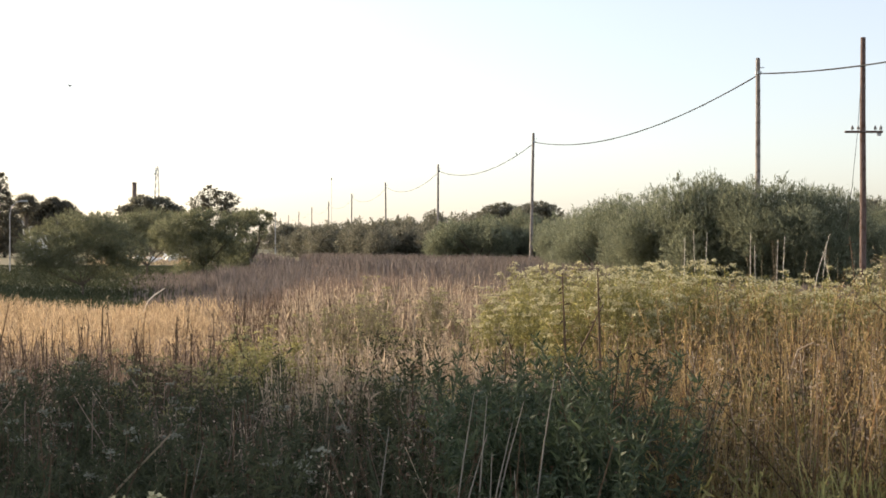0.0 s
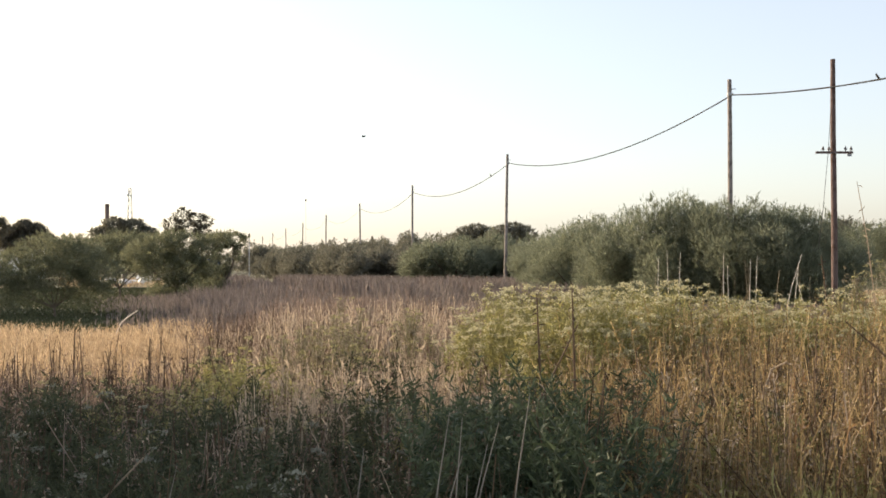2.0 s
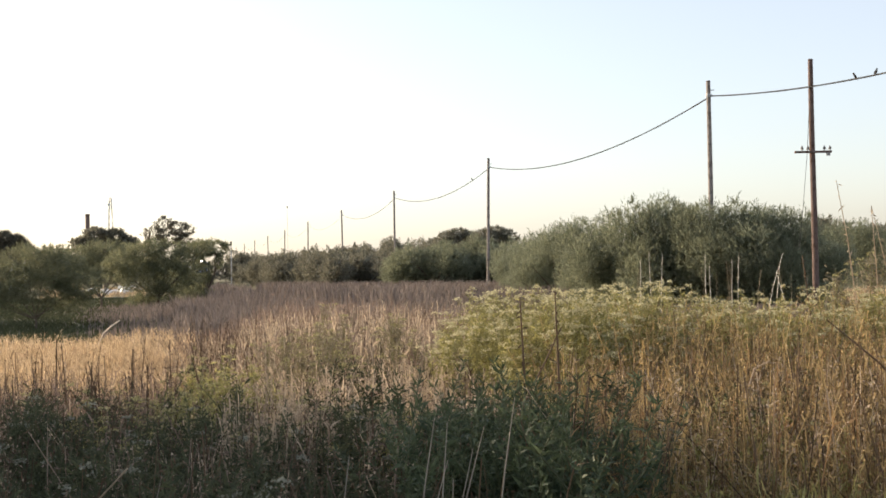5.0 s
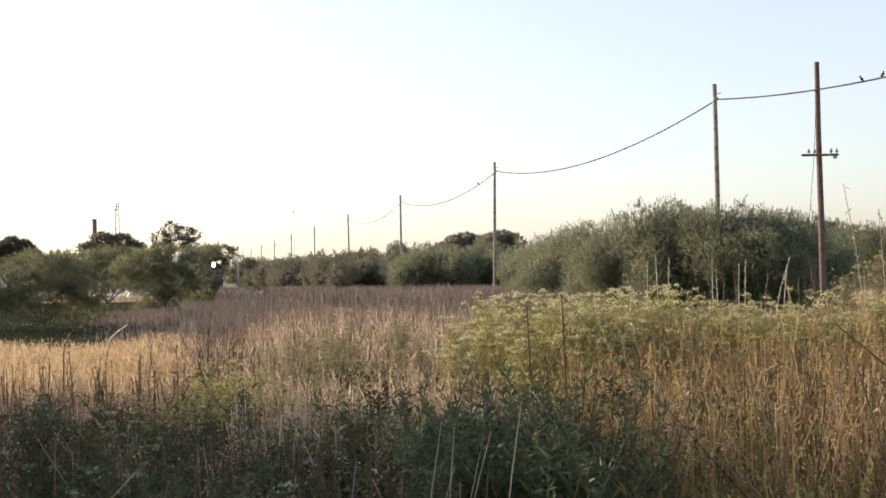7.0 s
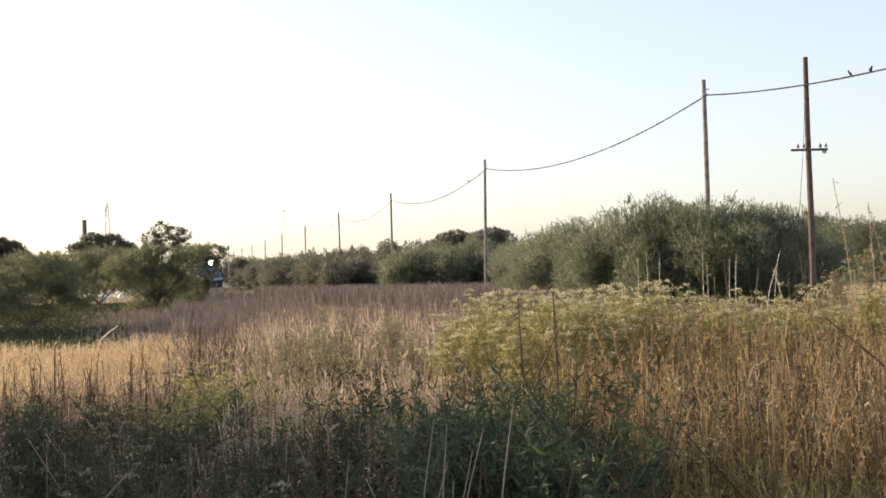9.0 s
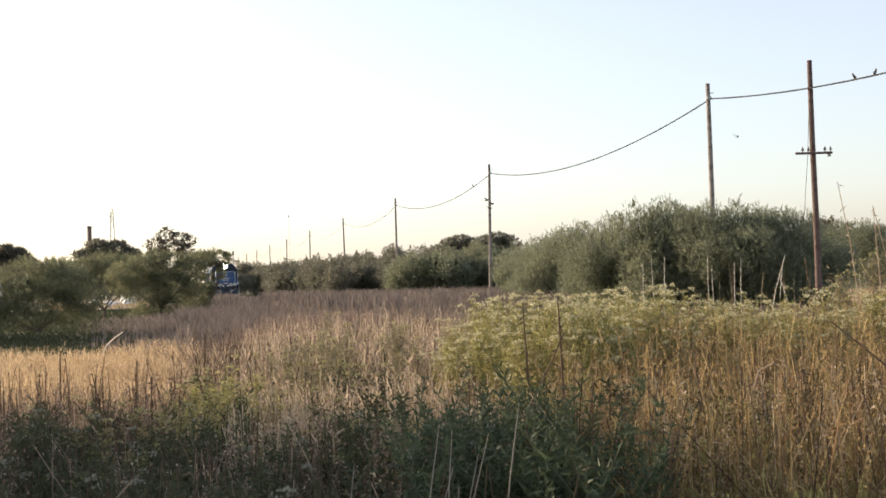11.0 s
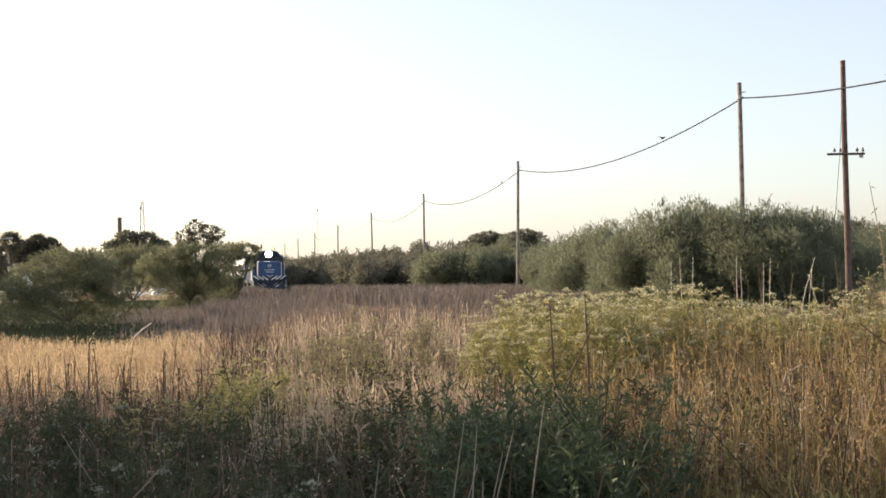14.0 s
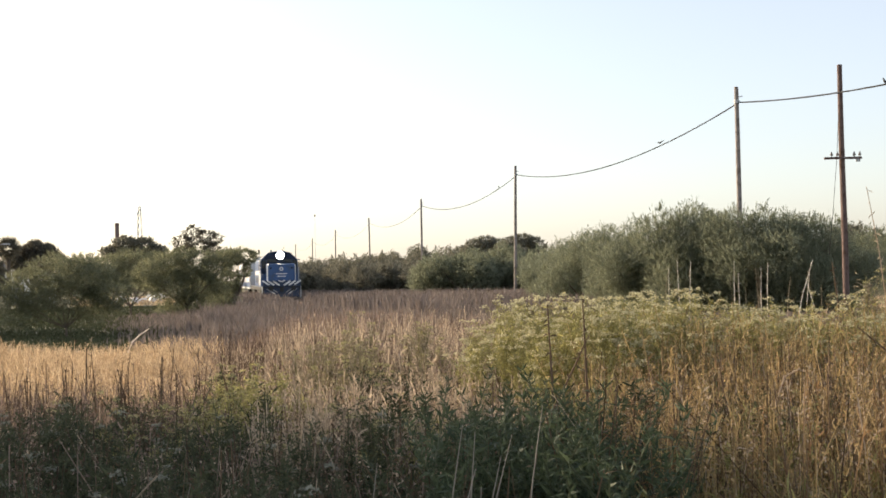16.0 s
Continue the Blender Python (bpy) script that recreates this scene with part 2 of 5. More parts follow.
# ---- ground ----


def ground_sheet():
    """One sheet: fine near the eye, wider and wider to the horizon."""
    side = np.concatenate([-np.geomspace(3500, 30, 22), np.arange(-29, 30, 1.0), np.geomspace(30, 3500, 22)])
    deep = np.concatenate([-np.geomspace(3500, 10, 16), np.arange(-9, 130, 1.0), np.geomspace(130, 3500, 20)])
    gx, gy = np.meshgrid(side, deep)
    near = np.exp(-(np.hypot(gx, gy) / 160) ** 2)
    v = np.stack([gx, gy, ground_z(gx, gy) * near], -1).reshape(-1, 3)
    c, r = len(side), len(deep)
    k = (np.arange(r - 1)[:, None] * c + np.arange(c - 1)[None]).reshape(-1, 1)
    ob = link("ground", mesh("ground", v, k + [0, 1, c + 1, c], M_SOIL, True))
    tagged(ob, "dry brown soil with thin weeds, flat to the horizon", "ground", kind="structure")


def railway():
    """A low ballast bed with sleepers and two rusty rails, mostly hidden by the grass."""
    bed = new("railway_track")
    bed.matrix_world = pose(TRACK_X, 0, -0.26, 0, 0, TRACK_YAW)
    tagged(bed, "rusty railway track on a low ballast bed among tall grass", "railway track", kind="structure")
    bm = bmesh.new()
    outline = [(-2.6, 0.0), (-1.7, 0.28), (1.7, 0.28), (2.6, 0.0)]
    ends = [[bm.verts.new((x, y, z - 0.05)) for x, z in outline] for y in np.arange(-20, 341, 6.0)]
    for a, b in zip(ends, ends[1:]):
        for i in range(3):
            bm.faces.new((a[i], a[i + 1], b[i + 1], b[i]))
    part("ballast", bm, M_BALLAST, bed)
    for x in (-0.85, 0.85):
        bm = box((0.14, 350, 0.02), (x, 160, 0.285))
        box((0.02, 350, 0.10), (x, 160, 0.34), bm=bm)
        box((0.07, 350, 0.035), (x, 160, 0.40), bm=bm)
        part("rail", bm, M_RAIL, bed)
    first = part("sleeper", box((2.7, 0.24, 0.10), bevel=0.01), M_SLEEPER, bed)
    first.location = (0, 8, 0.235)
    for i in range(1, 200):
        s = first.copy()
        scene.collection.objects.link(s)
        s.location = (0, 8 + i * 0.62, 0.235)


def road():
    """The strip of asphalt beyond the lawn."""
    bm = bmesh.new()
    a = [bm.verts.new(p) for p in ((-21, 46, 0.06), (-70, 60, 0.06), (-70, 66, 0.06), (-21.5, 51, 0.06))]
    bm.faces.new(a)
    for f in bmesh.ops.extrude_face_region(bm, geom=bm.faces[:])["geom"]:
        if isinstance(f, bmesh.types.BMVert):
            f.co.z += 0.06
    tagged(part("road", bm, M_ASPHALT, None), "strip of grey asphalt road beyond the lawn", "road", kind="structure")


ground_sheet()
railway()
road()

# ---- poles and wires ----
SPAN = 31.4


def pole_spot(i):
    y = SPAN * (i + 1.4795)
    return Vector((SLOPE * y + LINE_X, y, float(ground_z(SLOPE * y + LINE_X, y)) * (1 if y < 130 else 0)))


def utility_pole(i, lean_x=0.0, lean_y=0.0, height=8.95):
    base = pole_spot(i)
    base.x -= height * math.tan(radians(lean_x))
    thing = new("utility_pole")
    thing.matrix_world = pose(*base, lean_y, lean_x, TRACK_YAW)
    tagged(thing, "weathered wooden utility pole beside the railway", "utility pole", group="poles along the railway")
    bend = 0.03 * math.sin(i * 2.3 + 1)
    zs = [-0.4, 2.0, 4.5, 7.0, height]
    v, f = tube([(bend * math.sin(z / height * 3.1), 0, z) for z in zs], [0.115, 0.108, 0.098, 0.09, 0.083], 10)
    link("shaft", mesh("shaft", v, f, M_POLE, True), thing)
    part("cap", rod((0, 0, height - 0.01), (0, 0, height + 0.03), 0.093, 0.07, 10), M_POLE, thing)
    part("bracket", rod((0.05, 0, height - 0.36), (0.26, 0, height - 0.33), 0.02, 0.016, 6), M_STEEL, thing)
    part("clamp", rod((0, 0, height - 0.62), (0, 0, height - 0.50), 0.112, 0.112, 10), M_STEEL, thing)
    part("hook", rod((0.08, 0, height - 0.56), (0.17, 0, height - 0.52), 0.018, 0.018, 6), M_STEEL, thing)
    return thing


LEANS = {0: 0.25, 1: 1.2, 2: 0.0, 3: -0.3, 4: 0.2, 5: 0.4}
for i in range(-1, 11):
    utility_pole(i, LEANS.get(i, 0.3 * math.sin(i)))


def wire_point(i, s, sag=1.08):
    a, b = pole_spot(i), pole_spot(i + 1)
    z = 8.37 - 4 * sag * s * (1 - s)
    p = a.lerp(b, s)
    return Vector((p.x + 0.1, p.y, z))


def cables():
    for i in range(-1, 9):
        pts = [wire_point(i, s) for s in np.linspace(0, 1, 25)]
        v, f = tube(pts, [(0.026 if i < 1 else 0.024 if i < 2 else 0.02 if i < 3 else 0.013) + 0.002 * math.sin(k * 2.0) for k in range(25)], 6)
        c = link("overhead_cable", mesh("overhead_cable", v, f, M_CABLE, True))
        tagged(c, "dark sagging overhead cable between two wooden poles", "cable", group="cables along the railway")


cables()


def crossarm_pole():
    y = 39.5
    thing = new("telegraph_pole")
    thing.matrix_world = pose(y * 0.3543, y, 0, 0.0, 0.0, 0)
    tagged(thing, "reddish telegraph pole with one crossarm and four insulators", "telegraph pole")
    v, f = tube([(0, 0, -0.4), (0.01, 0, 3), (-0.01, 0, 6), (0, 0, 8.55)], [0.112, 0.102, 0.092, 0.08], 10)
    link("shaft", mesh("shaft", v, f, M_REDPOLE, True), thing)
    part("cap", rod((0, 0, 8.54), (0, 0, 8.58), 0.09, 0.07, 10), M_REDPOLE, thing)
    arm = part("crossarm", box((1.26, 0.09, 0.075), (-0.02, -0.13, 5.42), 0.012), M_REDPOLE, thing)
    part("bolt", rod((0, -0.2, 5.42), (0, 0.1, 5.42), 0.02, 0.02, 6), M_STEEL, arm)
    for x in (-0.40, -0.20, 0.36, 0.55):
        ins = part("insulator", rod((x, -0.13, 5.50), (x, -0.13, 5.57), 0.05, 0.045, 10), M_PORCELAIN, arm)
        part("insulator_cap", rod((x, -0.13, 5.57), (x, -0.13, 5.63), 0.032, 0.018, 10), M_PORCELAIN, ins)
        part("pin", rod((x, -0.13, 5.44), (x, -0.13, 5.51), 0.014, 0.014, 6), M_STEEL, ins)
    part("brace", box((0.14, 0.05, 0.10), (0.49, -0.13, 5.34), 0.01), M_STEEL, arm)
    # loose hanging wire
    pts = [(-0.1, -0.05, 6.9), (-0.2, -0.05, 5.4), (-0.38, -0.05, 3.6), (-0.55, -0.05, 2.2)]
    v, f = tube(pts, [0.008] * 4, 4)
    link("loose_wire", mesh("loose_wire", v, f, M_CABLE), thing, "thin loose wire hanging down")


crossarm_pole()

# ---- trees ----


def crown_leaves(rng, blobs, count, length, width, rise=0.5, gaps=0.35, spiky=0.0):
    """Leaves in lumpy masses: thick at the skin, thin inside, holes by noise; spiky adds sprays that stick out."""
    at, way = [], []
    volume = np.array([b[3] * b[4] * b[5] for b in blobs]) ** 0.75
    share = (volume / volume.sum() * count).astype(int)
    for (cx, cy, cz, rx, ry, rz), n in zip(blobs, share):
        d = unit(rng.normal(size=(n, 3)))
        r = rng.uniform(0.25, 1, (n, 1)) ** 0.45
        lump = 1 + 0.22 * np.sin(d[:, :1] * 6 + cx * 3) * np.cos(d[:, 2:] * 7 + cz) + 0.12 * np.sin(d[:, 1:2] * 13 + cx)
        p = d * r * lump * [rx, ry, rz] + [cx, cy, cz]
        g = np.array([noise.noise(Vector(q) * 1.9) for q in p])
        keep = g > -gaps
        at.append(p[keep])
        way.append((d + rng.normal(0, 0.55, (n, 3)) + [0, 0, rise])[keep])
        if spiky:
            m = max(3, int(spiky * n / 120))
            ds = unit(rng.normal(size=(m, 3)) + [0, 0, 0.5])
            root = ds * [rx, ry, rz] * 0.82 + [cx, cy, cz]
            grow = unit(ds + [0, 0, 0.7] + rng.normal(0, 0.3, (m, 3)))
            long = rng.uniform(0.15, 0.42, (m, 1)) * (rx + rz) / 2
            for s in np.linspace(0.05, 1, 16):
                at.append(root + grow * long * s + rng.normal(0, 0.03, (m, 3)) * (1.1 - s) * rx)
                way.append(grow + rng.normal(0, 0.5, (m, 3)))
    at, way = np.concatenate(at), np.concatenate(way)
    n = len(at)
    return leaves(rng, at, way, rng.uniform(0.6, 1.3, n) * length, rng.uniform(0.7, 1.2, n) * width)


def tree(name, label, seed, blobs, count, length, width, leaf, height, stems=3, girth=0.09, rise=0.5, gaps=0.35, spiky=0.6, group="", category="tree"):
    rng = np.random.default_rng(seed)
    thing = new(name)
    tagged(thing, label, category, group)
    fork = height * 0.16
    tv, tf = tube([(0, 0, -0.3), (0.02, 0, fork * 0.5), (0.0, 0.02, fork)], [girth * 1.5, girth * 1.2, girth], 8)
    link("trunk", mesh("trunk", tv, tf, M_BARK, True), thing)
    for k in range(stems):
        bx, by, bz, rx, ry, rz = blobs[k % len(blobs)]
        top = Vector((bx + rng.normal(0, rx * 0.3), by + rng.normal(0, ry * 0.3), bz + rz * 0.3))
        base = Vector((0, 0, fork * 0.9))
        mid = base.lerp(top, 0.5) + Vector((rng.normal(0, 0.12), rng.normal(0, 0.12), -0.1)) * height * 0.25
        lv, lf = tube([base, base.lerp(mid, 0.5), mid, mid.lerp(top, 0.55), top], [girth * s for s in (0.8, 0.66, 0.5, 0.33, 0.12)], 6)
        link("limb", mesh("limb", lv, lf, M_BARK, True), thing)
    v, f = crown_leaves(rng, blobs, count, length, width, rise, gaps, spiky)
    link("crown", mesh("crown", v, f, leaf), thing)
    return thing


def blob_set(rng, n, wide, deep, low, high, size):
    """Crown masses spread over a tree's width, larger in the middle."""
    out = []
    for k in range(n):
        x, y = rng.uniform(-1, 1), rng.uniform(-1, 1)
        z = low + (high - low) * rng.uniform(0.15, 1) * (1 - 0.45 * x * x)
        s = size * rng.uniform(0.75, 1.2)
        out.append((x * wide, y * deep, z, s, s, s * rng.uniform(0.8, 1.1)))
    return out


def stand(proto, bearing, dist, scale=1.0, turn=0.0, tall=1.0):
    x, y = bearing * dist, dist
    m = pose(x, y, float(ground_z(x, y)), 0, 0, turn) @ Matrix.Diagonal((scale, scale, scale * tall, 1))
    return m


def tamarisks():
    """The dense grey-green thicket in front of the pole line."""
    label = "grey-green feathery tamarisk bush in a dense thicket"
    protos = []
    for k in range(4):
        rng = np.random.default_rng(40 + k)
        blobs = blob_set(rng, 9, 1.25, 1.0, 0.7, 3.1, 0.85) + [(0, 0, 3.0, 0.7, 0.7, 0.8), (0.3, -0.4, 0.8, 1.1, 0.9, 0.8), (-0.6, -0.3, 0.9, 1.0, 0.9, 0.8)]
        protos.append(tree("tamarisk", label, 60 + k, blobs, 20000, 0.17, 0.028, M_TAMARISK, 3.9, 6, 0.06, 0.9, 0.36, 1.3, "tamarisk thicket", "bush"))
    spots = [  # bearing, distance, scale, turn, tall
        (0.114, 57, 0.86, 20, 0.95), (0.130, 54, 0.92, 140, 0.98), (0.155, 50, 0.92, 250, 1.0), (0.178, 48, 0.95, 10, 1.02),
        (0.200, 46, 1.00, 100, 1.04), (0.222, 46, 1.03, 200, 1.06), (0.243, 45, 0.97, 310, 1.0), (0.262, 44.5, 1.0, 60, 1.0),
        (0.283, 44, 1.0, 170, 1.0), (0.305, 43.5, 0.98, 280, 0.98), (0.325, 43.5, 0.97, 30, 0.94), (0.345, 45, 0.90, 120, 0.88),
        (0.372, 62, 1.12, 230, 0.84), (0.400, 72, 1.30, 330, 0.80), (0.440, 74, 1.35, 80, 0.80), (0.103, 63, 0.85, 300, 0.92),
        (0.118, 60, 0.9, 200, 0.95), (0.25, 49, 1.05, 15, 0.95), (0.31, 48, 1.0, 75, 0.95)]
    used = set()
    for i, (b, d, s, a, tl) in enumerate(spots):
        k = i % 4
        m = stand(protos[k], b, d, s, a, tl * 1.07)
        if k in used:
            again(protos[k], m)
        else:
            protos[k].matrix_world = m
            used.add(k)


tamarisks()


def lawn_trees():
    """Two low spreading trees on the lawn."""
    rng = np.random.default_rng(5)
    blobs = [(-1.15, 0, 1.5, 0.85, 0.8, 0.62), (-0.3, 0.2, 2.05, 0.95, 0.9, 0.55), (0.7, 0, 1.95, 0.95, 0.9, 0.55), (1.4, 0.1, 1.45, 0.75, 0.8, 0.6),
             (0.1, -0.4, 1.4, 1.1, 0.8, 0.6), (-1.55, 0, 0.95, 0.45, 0.5, 0.6), (-0.7, -0.2, 1.05, 0.6, 0.5, 0.45), (0.85, 0.1, 1.0, 0.7, 0.6, 0.42),
             (1.2, 0.3, 0.85, 0.55, 0.6, 0.3), (-1.75, 0.2, 1.35, 0.35, 0.5, 0.75), (-1.2, -0.2, 0.65, 0.28, 0.4, 0.45), (0.45, 0.4, 2.3, 0.6, 0.6, 0.3)]
    t = tree("spreading_tree", "low spreading olive-green tree with drooping twigs on the lawn", 11, blobs, 30000, 0.14, 0.018, M_WILLOW, 2.4, 8, 0.03, -0.2, 0.22, 2.4)
    t.matrix_world = stand(t, -0.3045, 38.5, 1.02, 0)
    blobs = [(0, 0, 0.6, 1.0, 0.8, 0.6), (-0.55, -0.2, 1.4, 1.15, 0.9, 0.8), (0.55, -0.1, 1.5, 1.1, 0.9, 0.8), (-1.45, 0, 2.2, 0.95, 0.9, 0.65), (-0.6, 0.2, 2.6, 0.95, 0.9, 0.6),
             (0.5, 0, 2.55, 1.0, 0.9, 0.65), (1.4, 0, 2.3, 0.8, 0.8, 0.6), (1.9, 0.1, 2.9, 0.6, 0.5, 0.3), (2.5, 0, 3.05, 0.5, 0.4, 0.22), (-2.0, 0.1, 1.9, 0.6, 0.6, 0.5), (-0.1, 0, 3.0, 0.6, 0.6, 0.3),
             (1.5, 0.2, 1.5, 0.6, 0.7, 0.4), (-0.3, 0.3, 0.3, 1.3, 0.7, 0.3)]
    t = tree("dense_tree", "dense dark-green bushy tree beside the railway", 12, blobs, 26000, 0.18, 0.024, M_WILLOW, 3.4, 9, 0.06, 0.2, 0.25, 2.2)
    t.matrix_world = stand(t, -0.203, 60, 1.08, 0, 0.96)
    blobs = [(-1.2, 0, 2.6, 1.2, 1.0, 0.75), (0.2, 0.2, 2.8, 1.3, 1.2, 0.8), (1.3, 0, 2.6, 1.1, 1.0, 0.8), (-2.1, 0, 2.2, 0.9, 0.8, 0.7), (-0.6, 0, 2.15, 1.2, 0.9, 0.45), (0.7, 0, 2.1, 1.1, 0.9, 0.45), (2.2, 0, 2.6, 0.9, 0.8, 0.7)]
    t = tree("open_tree", "open-crowned olive-green tree behind the lawn", 13, blobs, 24000, 0.18, 0.026, M_WILLOW, 3.4, 8, 0.05, 0.2, 0.3, 1.4)
    t.matrix_world = stand(t, -0.250, 66, 1.0, 0, 1.0)
    # behind the second tree, toward the rails: a full top over thin lower twigs, through which the train shows
    blobs = [(-1.0, 0, 2.2, 0.8, 0.8, 0.7), (-0.3, 0, 2.75, 0.7, 0.6, 0.42), (0.35, 0, 2.85, 0.65, 0.6, 0.32), (0.85, 0, 2.8, 0.45, 0.5, 0.28), (-0.6, 0, 0.5, 0.9, 0.9, 0.35),
             (-0.45, 0.1, 2.1, 0.3, 0.4, 0.25), (0.15, 0, 1.6, 0.2, 0.4, 0.45), (0.7, 0.1, 2.15, 0.16, 0.4, 0.35), (-0.2, 0, 1.3, 0.45, 0.4, 0.2)]
    t = tree("open_tree", "ragged dark-green tree at the edge of the railway", 14, blobs, 12000, 0.2, 0.04, M_WILLOW, 3.2, 8, 0.06, 0.2, 0.08, 1.4)
    t.matrix_world = stand(t, -0.163, 68, 1.05, 0, 1.05)


lawn_trees()


def far_trees():
    """The trees beyond the lawn and along the horizon."""
    rng = np.random.default_rng(6)

    def one(name, label, bearing, dist, wide, low, high, size, n, count, leaf=M_FARLEAF, gaps=0.35, spiky=0.5, length=0.4, stems=4):
        b = blob_set(rng, n, wide, wide * 0.7, low, high, size)
        t = tree(name, label, int(rng.integers(1e6)), b, count, length, length * 0.4, leaf, high, stems, 0.16, 0.4, gaps, spiky)
        t.matrix_world = stand(t, bearing, dist)
        return t

    # dark round-headed tree over the second lawn tree
    blobs = [(-1.6, 0, 7.2, 1.1, 1, 0.8), (-0.6, 0, 8.3, 0.9, 0.9, 0.9), (0.9, 0, 7.9, 0.9, 0.9, 0.7), (1.9, 0, 7.6, 0.8, 0.8, 0.7), (0.1, 0, 6.4, 1.7, 1.4, 0.9), (1.5, 0, 6.3, 1.0, 1, 0.6), (-1.2, 0, 6.0, 1.2, 1, 0.8)]
    t = tree("broadleaf_tree", "tall dark broadleaf tree with an open rounded crown", 21, blobs, 3600, 0.34, 0.13, M_PINE, 7.5, 7, 0.2, 0.3, 0.2, 0.7)
    t.matrix_world = stand(t, -0.193, 130, 1.0, 0, 0.86)
    blobs = [(-2.4, 0, 5.0, 1.1, 1, 0.6), (-0.9, 0, 5.9, 1.3, 1.2, 0.7), (1.0, 0, 5.7, 1.3, 1.2, 0.7), (2.3, 0, 5.0, 1.0, 1, 0.6), (0, 0, 4.6, 2.4, 1.5, 0.9)]
    t = tree("broadleaf_tree", "broad dark-green tree with a flat-topped crown", 22, blobs, 9000, 0.34, 0.14, M_FARLEAF, 5.6, 6, 0.2, 0.3, 0.25, 0.7)
    t.matrix_world = stand(t, -0.246, 125, 1.0, 0, 1.0)
    blobs = [(-1.7, 0, 3.9, 0.9, 0.9, 0.5), (-0.9, 0, 4.6, 0.8, 0.9, 0.5), (0.0, 0, 5.0, 0.7, 0.8, 0.6), (1.0, 0, 4.7, 0.8, 0.9, 0.5), (1.7, 0, 4.0, 0.8, 0.9, 0.5), (0, 0, 3.5, 2.0, 1.4, 0.9)]
    t = tree("conifer", "dark wide-spreading conifer behind a pale roof", 23, blobs, 6500, 0.42, 0.09, M_PINE, 5.2, 8, 0.16, 0.9, 0.2, 5.0)
    t.matrix_world = stand(t, -0.329, 105, 1.0, 0, 1.0)
    # layered tall conifer
    blobs = []
    for k in range(9):
        w = 2.6 - 0.22 * k
        blobs += [(s * w * 0.55, 0.3 * s, 1.6 + k * 0.72, w * 0.5, w * 0.5, 0.26) for s in (-1, 1)]
    t = tree("conifer", "tall dark layered conifer", 24, blobs, 12000, 0.36, 0.08, M_PINE, 8.2, 4, 0.24, 0.1, 0.25, 0.4)
    t.matrix_world = stand(t, -0.380, 95, 1.0, 0, 0.95)
    # palm
    palm = new("palm_tree")
    tagged(palm, "fan palm with a ragged round head", "palm tree")
    v, f = tube([(0, 0, -0.3), (0.05, 0, 2.5), (0, 0, 5.0)], [0.2, 0.17, 0.15], 8)
    link("trunk", mesh("trunk", v, f, M_BARK, True), palm)
    prng = np.random.default_rng(3)
    n = 900
    d = unit(prng.normal(size=(n, 3)) + [0, 0, 0.25])
    v, f = leaves(prng, d * 0.35 + [0, 0, 5.2], d + prng.normal(0, 0.1, (n, 3)), prng.uniform(0.6, 1.0, n), 0.06, 0.35)
    link("fronds", mesh("fronds", v, f, M_PINE), palm)
    palm.matrix_world = stand(palm, -0.352, 100, 1.0, 0, 0.95)
    # grey-green bushes along the far side of the rails
    label = "grey-green bush in a far hedge along the railway"
    for b, d, w, h, s in ((-0.112, 152, 3.2, 2.9, 1.4), (-0.103, 140, 2.8, 2.6, 1.3), (-0.094, 128, 2.6, 2.5, 1.3), (-0.085, 118, 2.9, 2.7, 1.4), (-0.065, 110, 2.6, 2.5, 1.3), (-0.045, 104, 2.6, 2.6, 1.3),
                          (-0.028, 100, 2.6, 2.4, 1.2), (-0.010, 104, 2.4, 2.2, 1.2), (0.012, 90, 1.7, 2.5, 1.1), (0.030, 88, 1.9, 2.9, 1.2), (0.048, 90, 2.0, 3.2, 1.2), (0.066, 92, 1.9, 3.2, 1.2), (0.084, 90, 1.9, 3.3, 1.2), (0.100, 86, 1.9, 3.3, 1.2), (0.115, 76, 1.7, 3.2, 1.1)):
        t = one("bush", label, b, d, w, 0.8, h, s, 9, 11000, M_FARLEAF if d > 95 else M_TAMARISK, 0.5, 0.6, 0.26 if d > 95 else 0.2, 4)
        tagged(t, group="far hedge", category="bush")
    for b, d, w, h, s in ((-0.173, 100, 1.2, 1.1, 0.6), (-0.186, 104, 1.5, 1.9, 0.85), (-0.178, 94, 1.0, 1.5, 0.7)):
        t = one("bush", "low dark-green bush beside the railway", b, d, w, 0.6, h, s, 8, 8000, M_WILLOW, 0.5, 0.5, 0.2, 4)
        tagged(t, category="bush")
    label = "distant dark tree on the horizon"
    for b, d, w, h, s in ((0.0, 170, 5.0, 4.6, 1.7), (-0.025, 180, 5.0, 4.2, 1.7), (0.022, 160, 4.5, 4.9, 1.7), (-0.012, 176, 5.0, 4.4, 1.7), (0.037, 150, 4.0, 4.9, 1.6),
                          (-0.055, 200, 5.0, 4.3, 2.0), (-0.09, 220, 5.5, 3.9, 2.0), (-0.125, 230, 5.5, 3.8, 2.0), (-0.138, 225, 5, 4.2, 2.0), (-0.21, 190, 5, 4.0, 2.0), (-0.25, 170, 5, 4.2, 2.0), (-0.29, 160, 5, 4.2, 2.0), (-0.33, 150, 5, 4.0, 2.0), (-0.37, 150, 5, 4.2, 2.0), (-0.41, 150, 5, 4.2, 2.0),
                          (0.42, 90, 3, 3.6, 1.6), (0.37, 90, 3, 3.8, 1.6)):
        t = one("far_tree", label, b, d, w, 1.2, h * 1.04, s * 0.86, 18, 13000, M_FARLEAF, 0.7, 0.06, 0.36, 4)
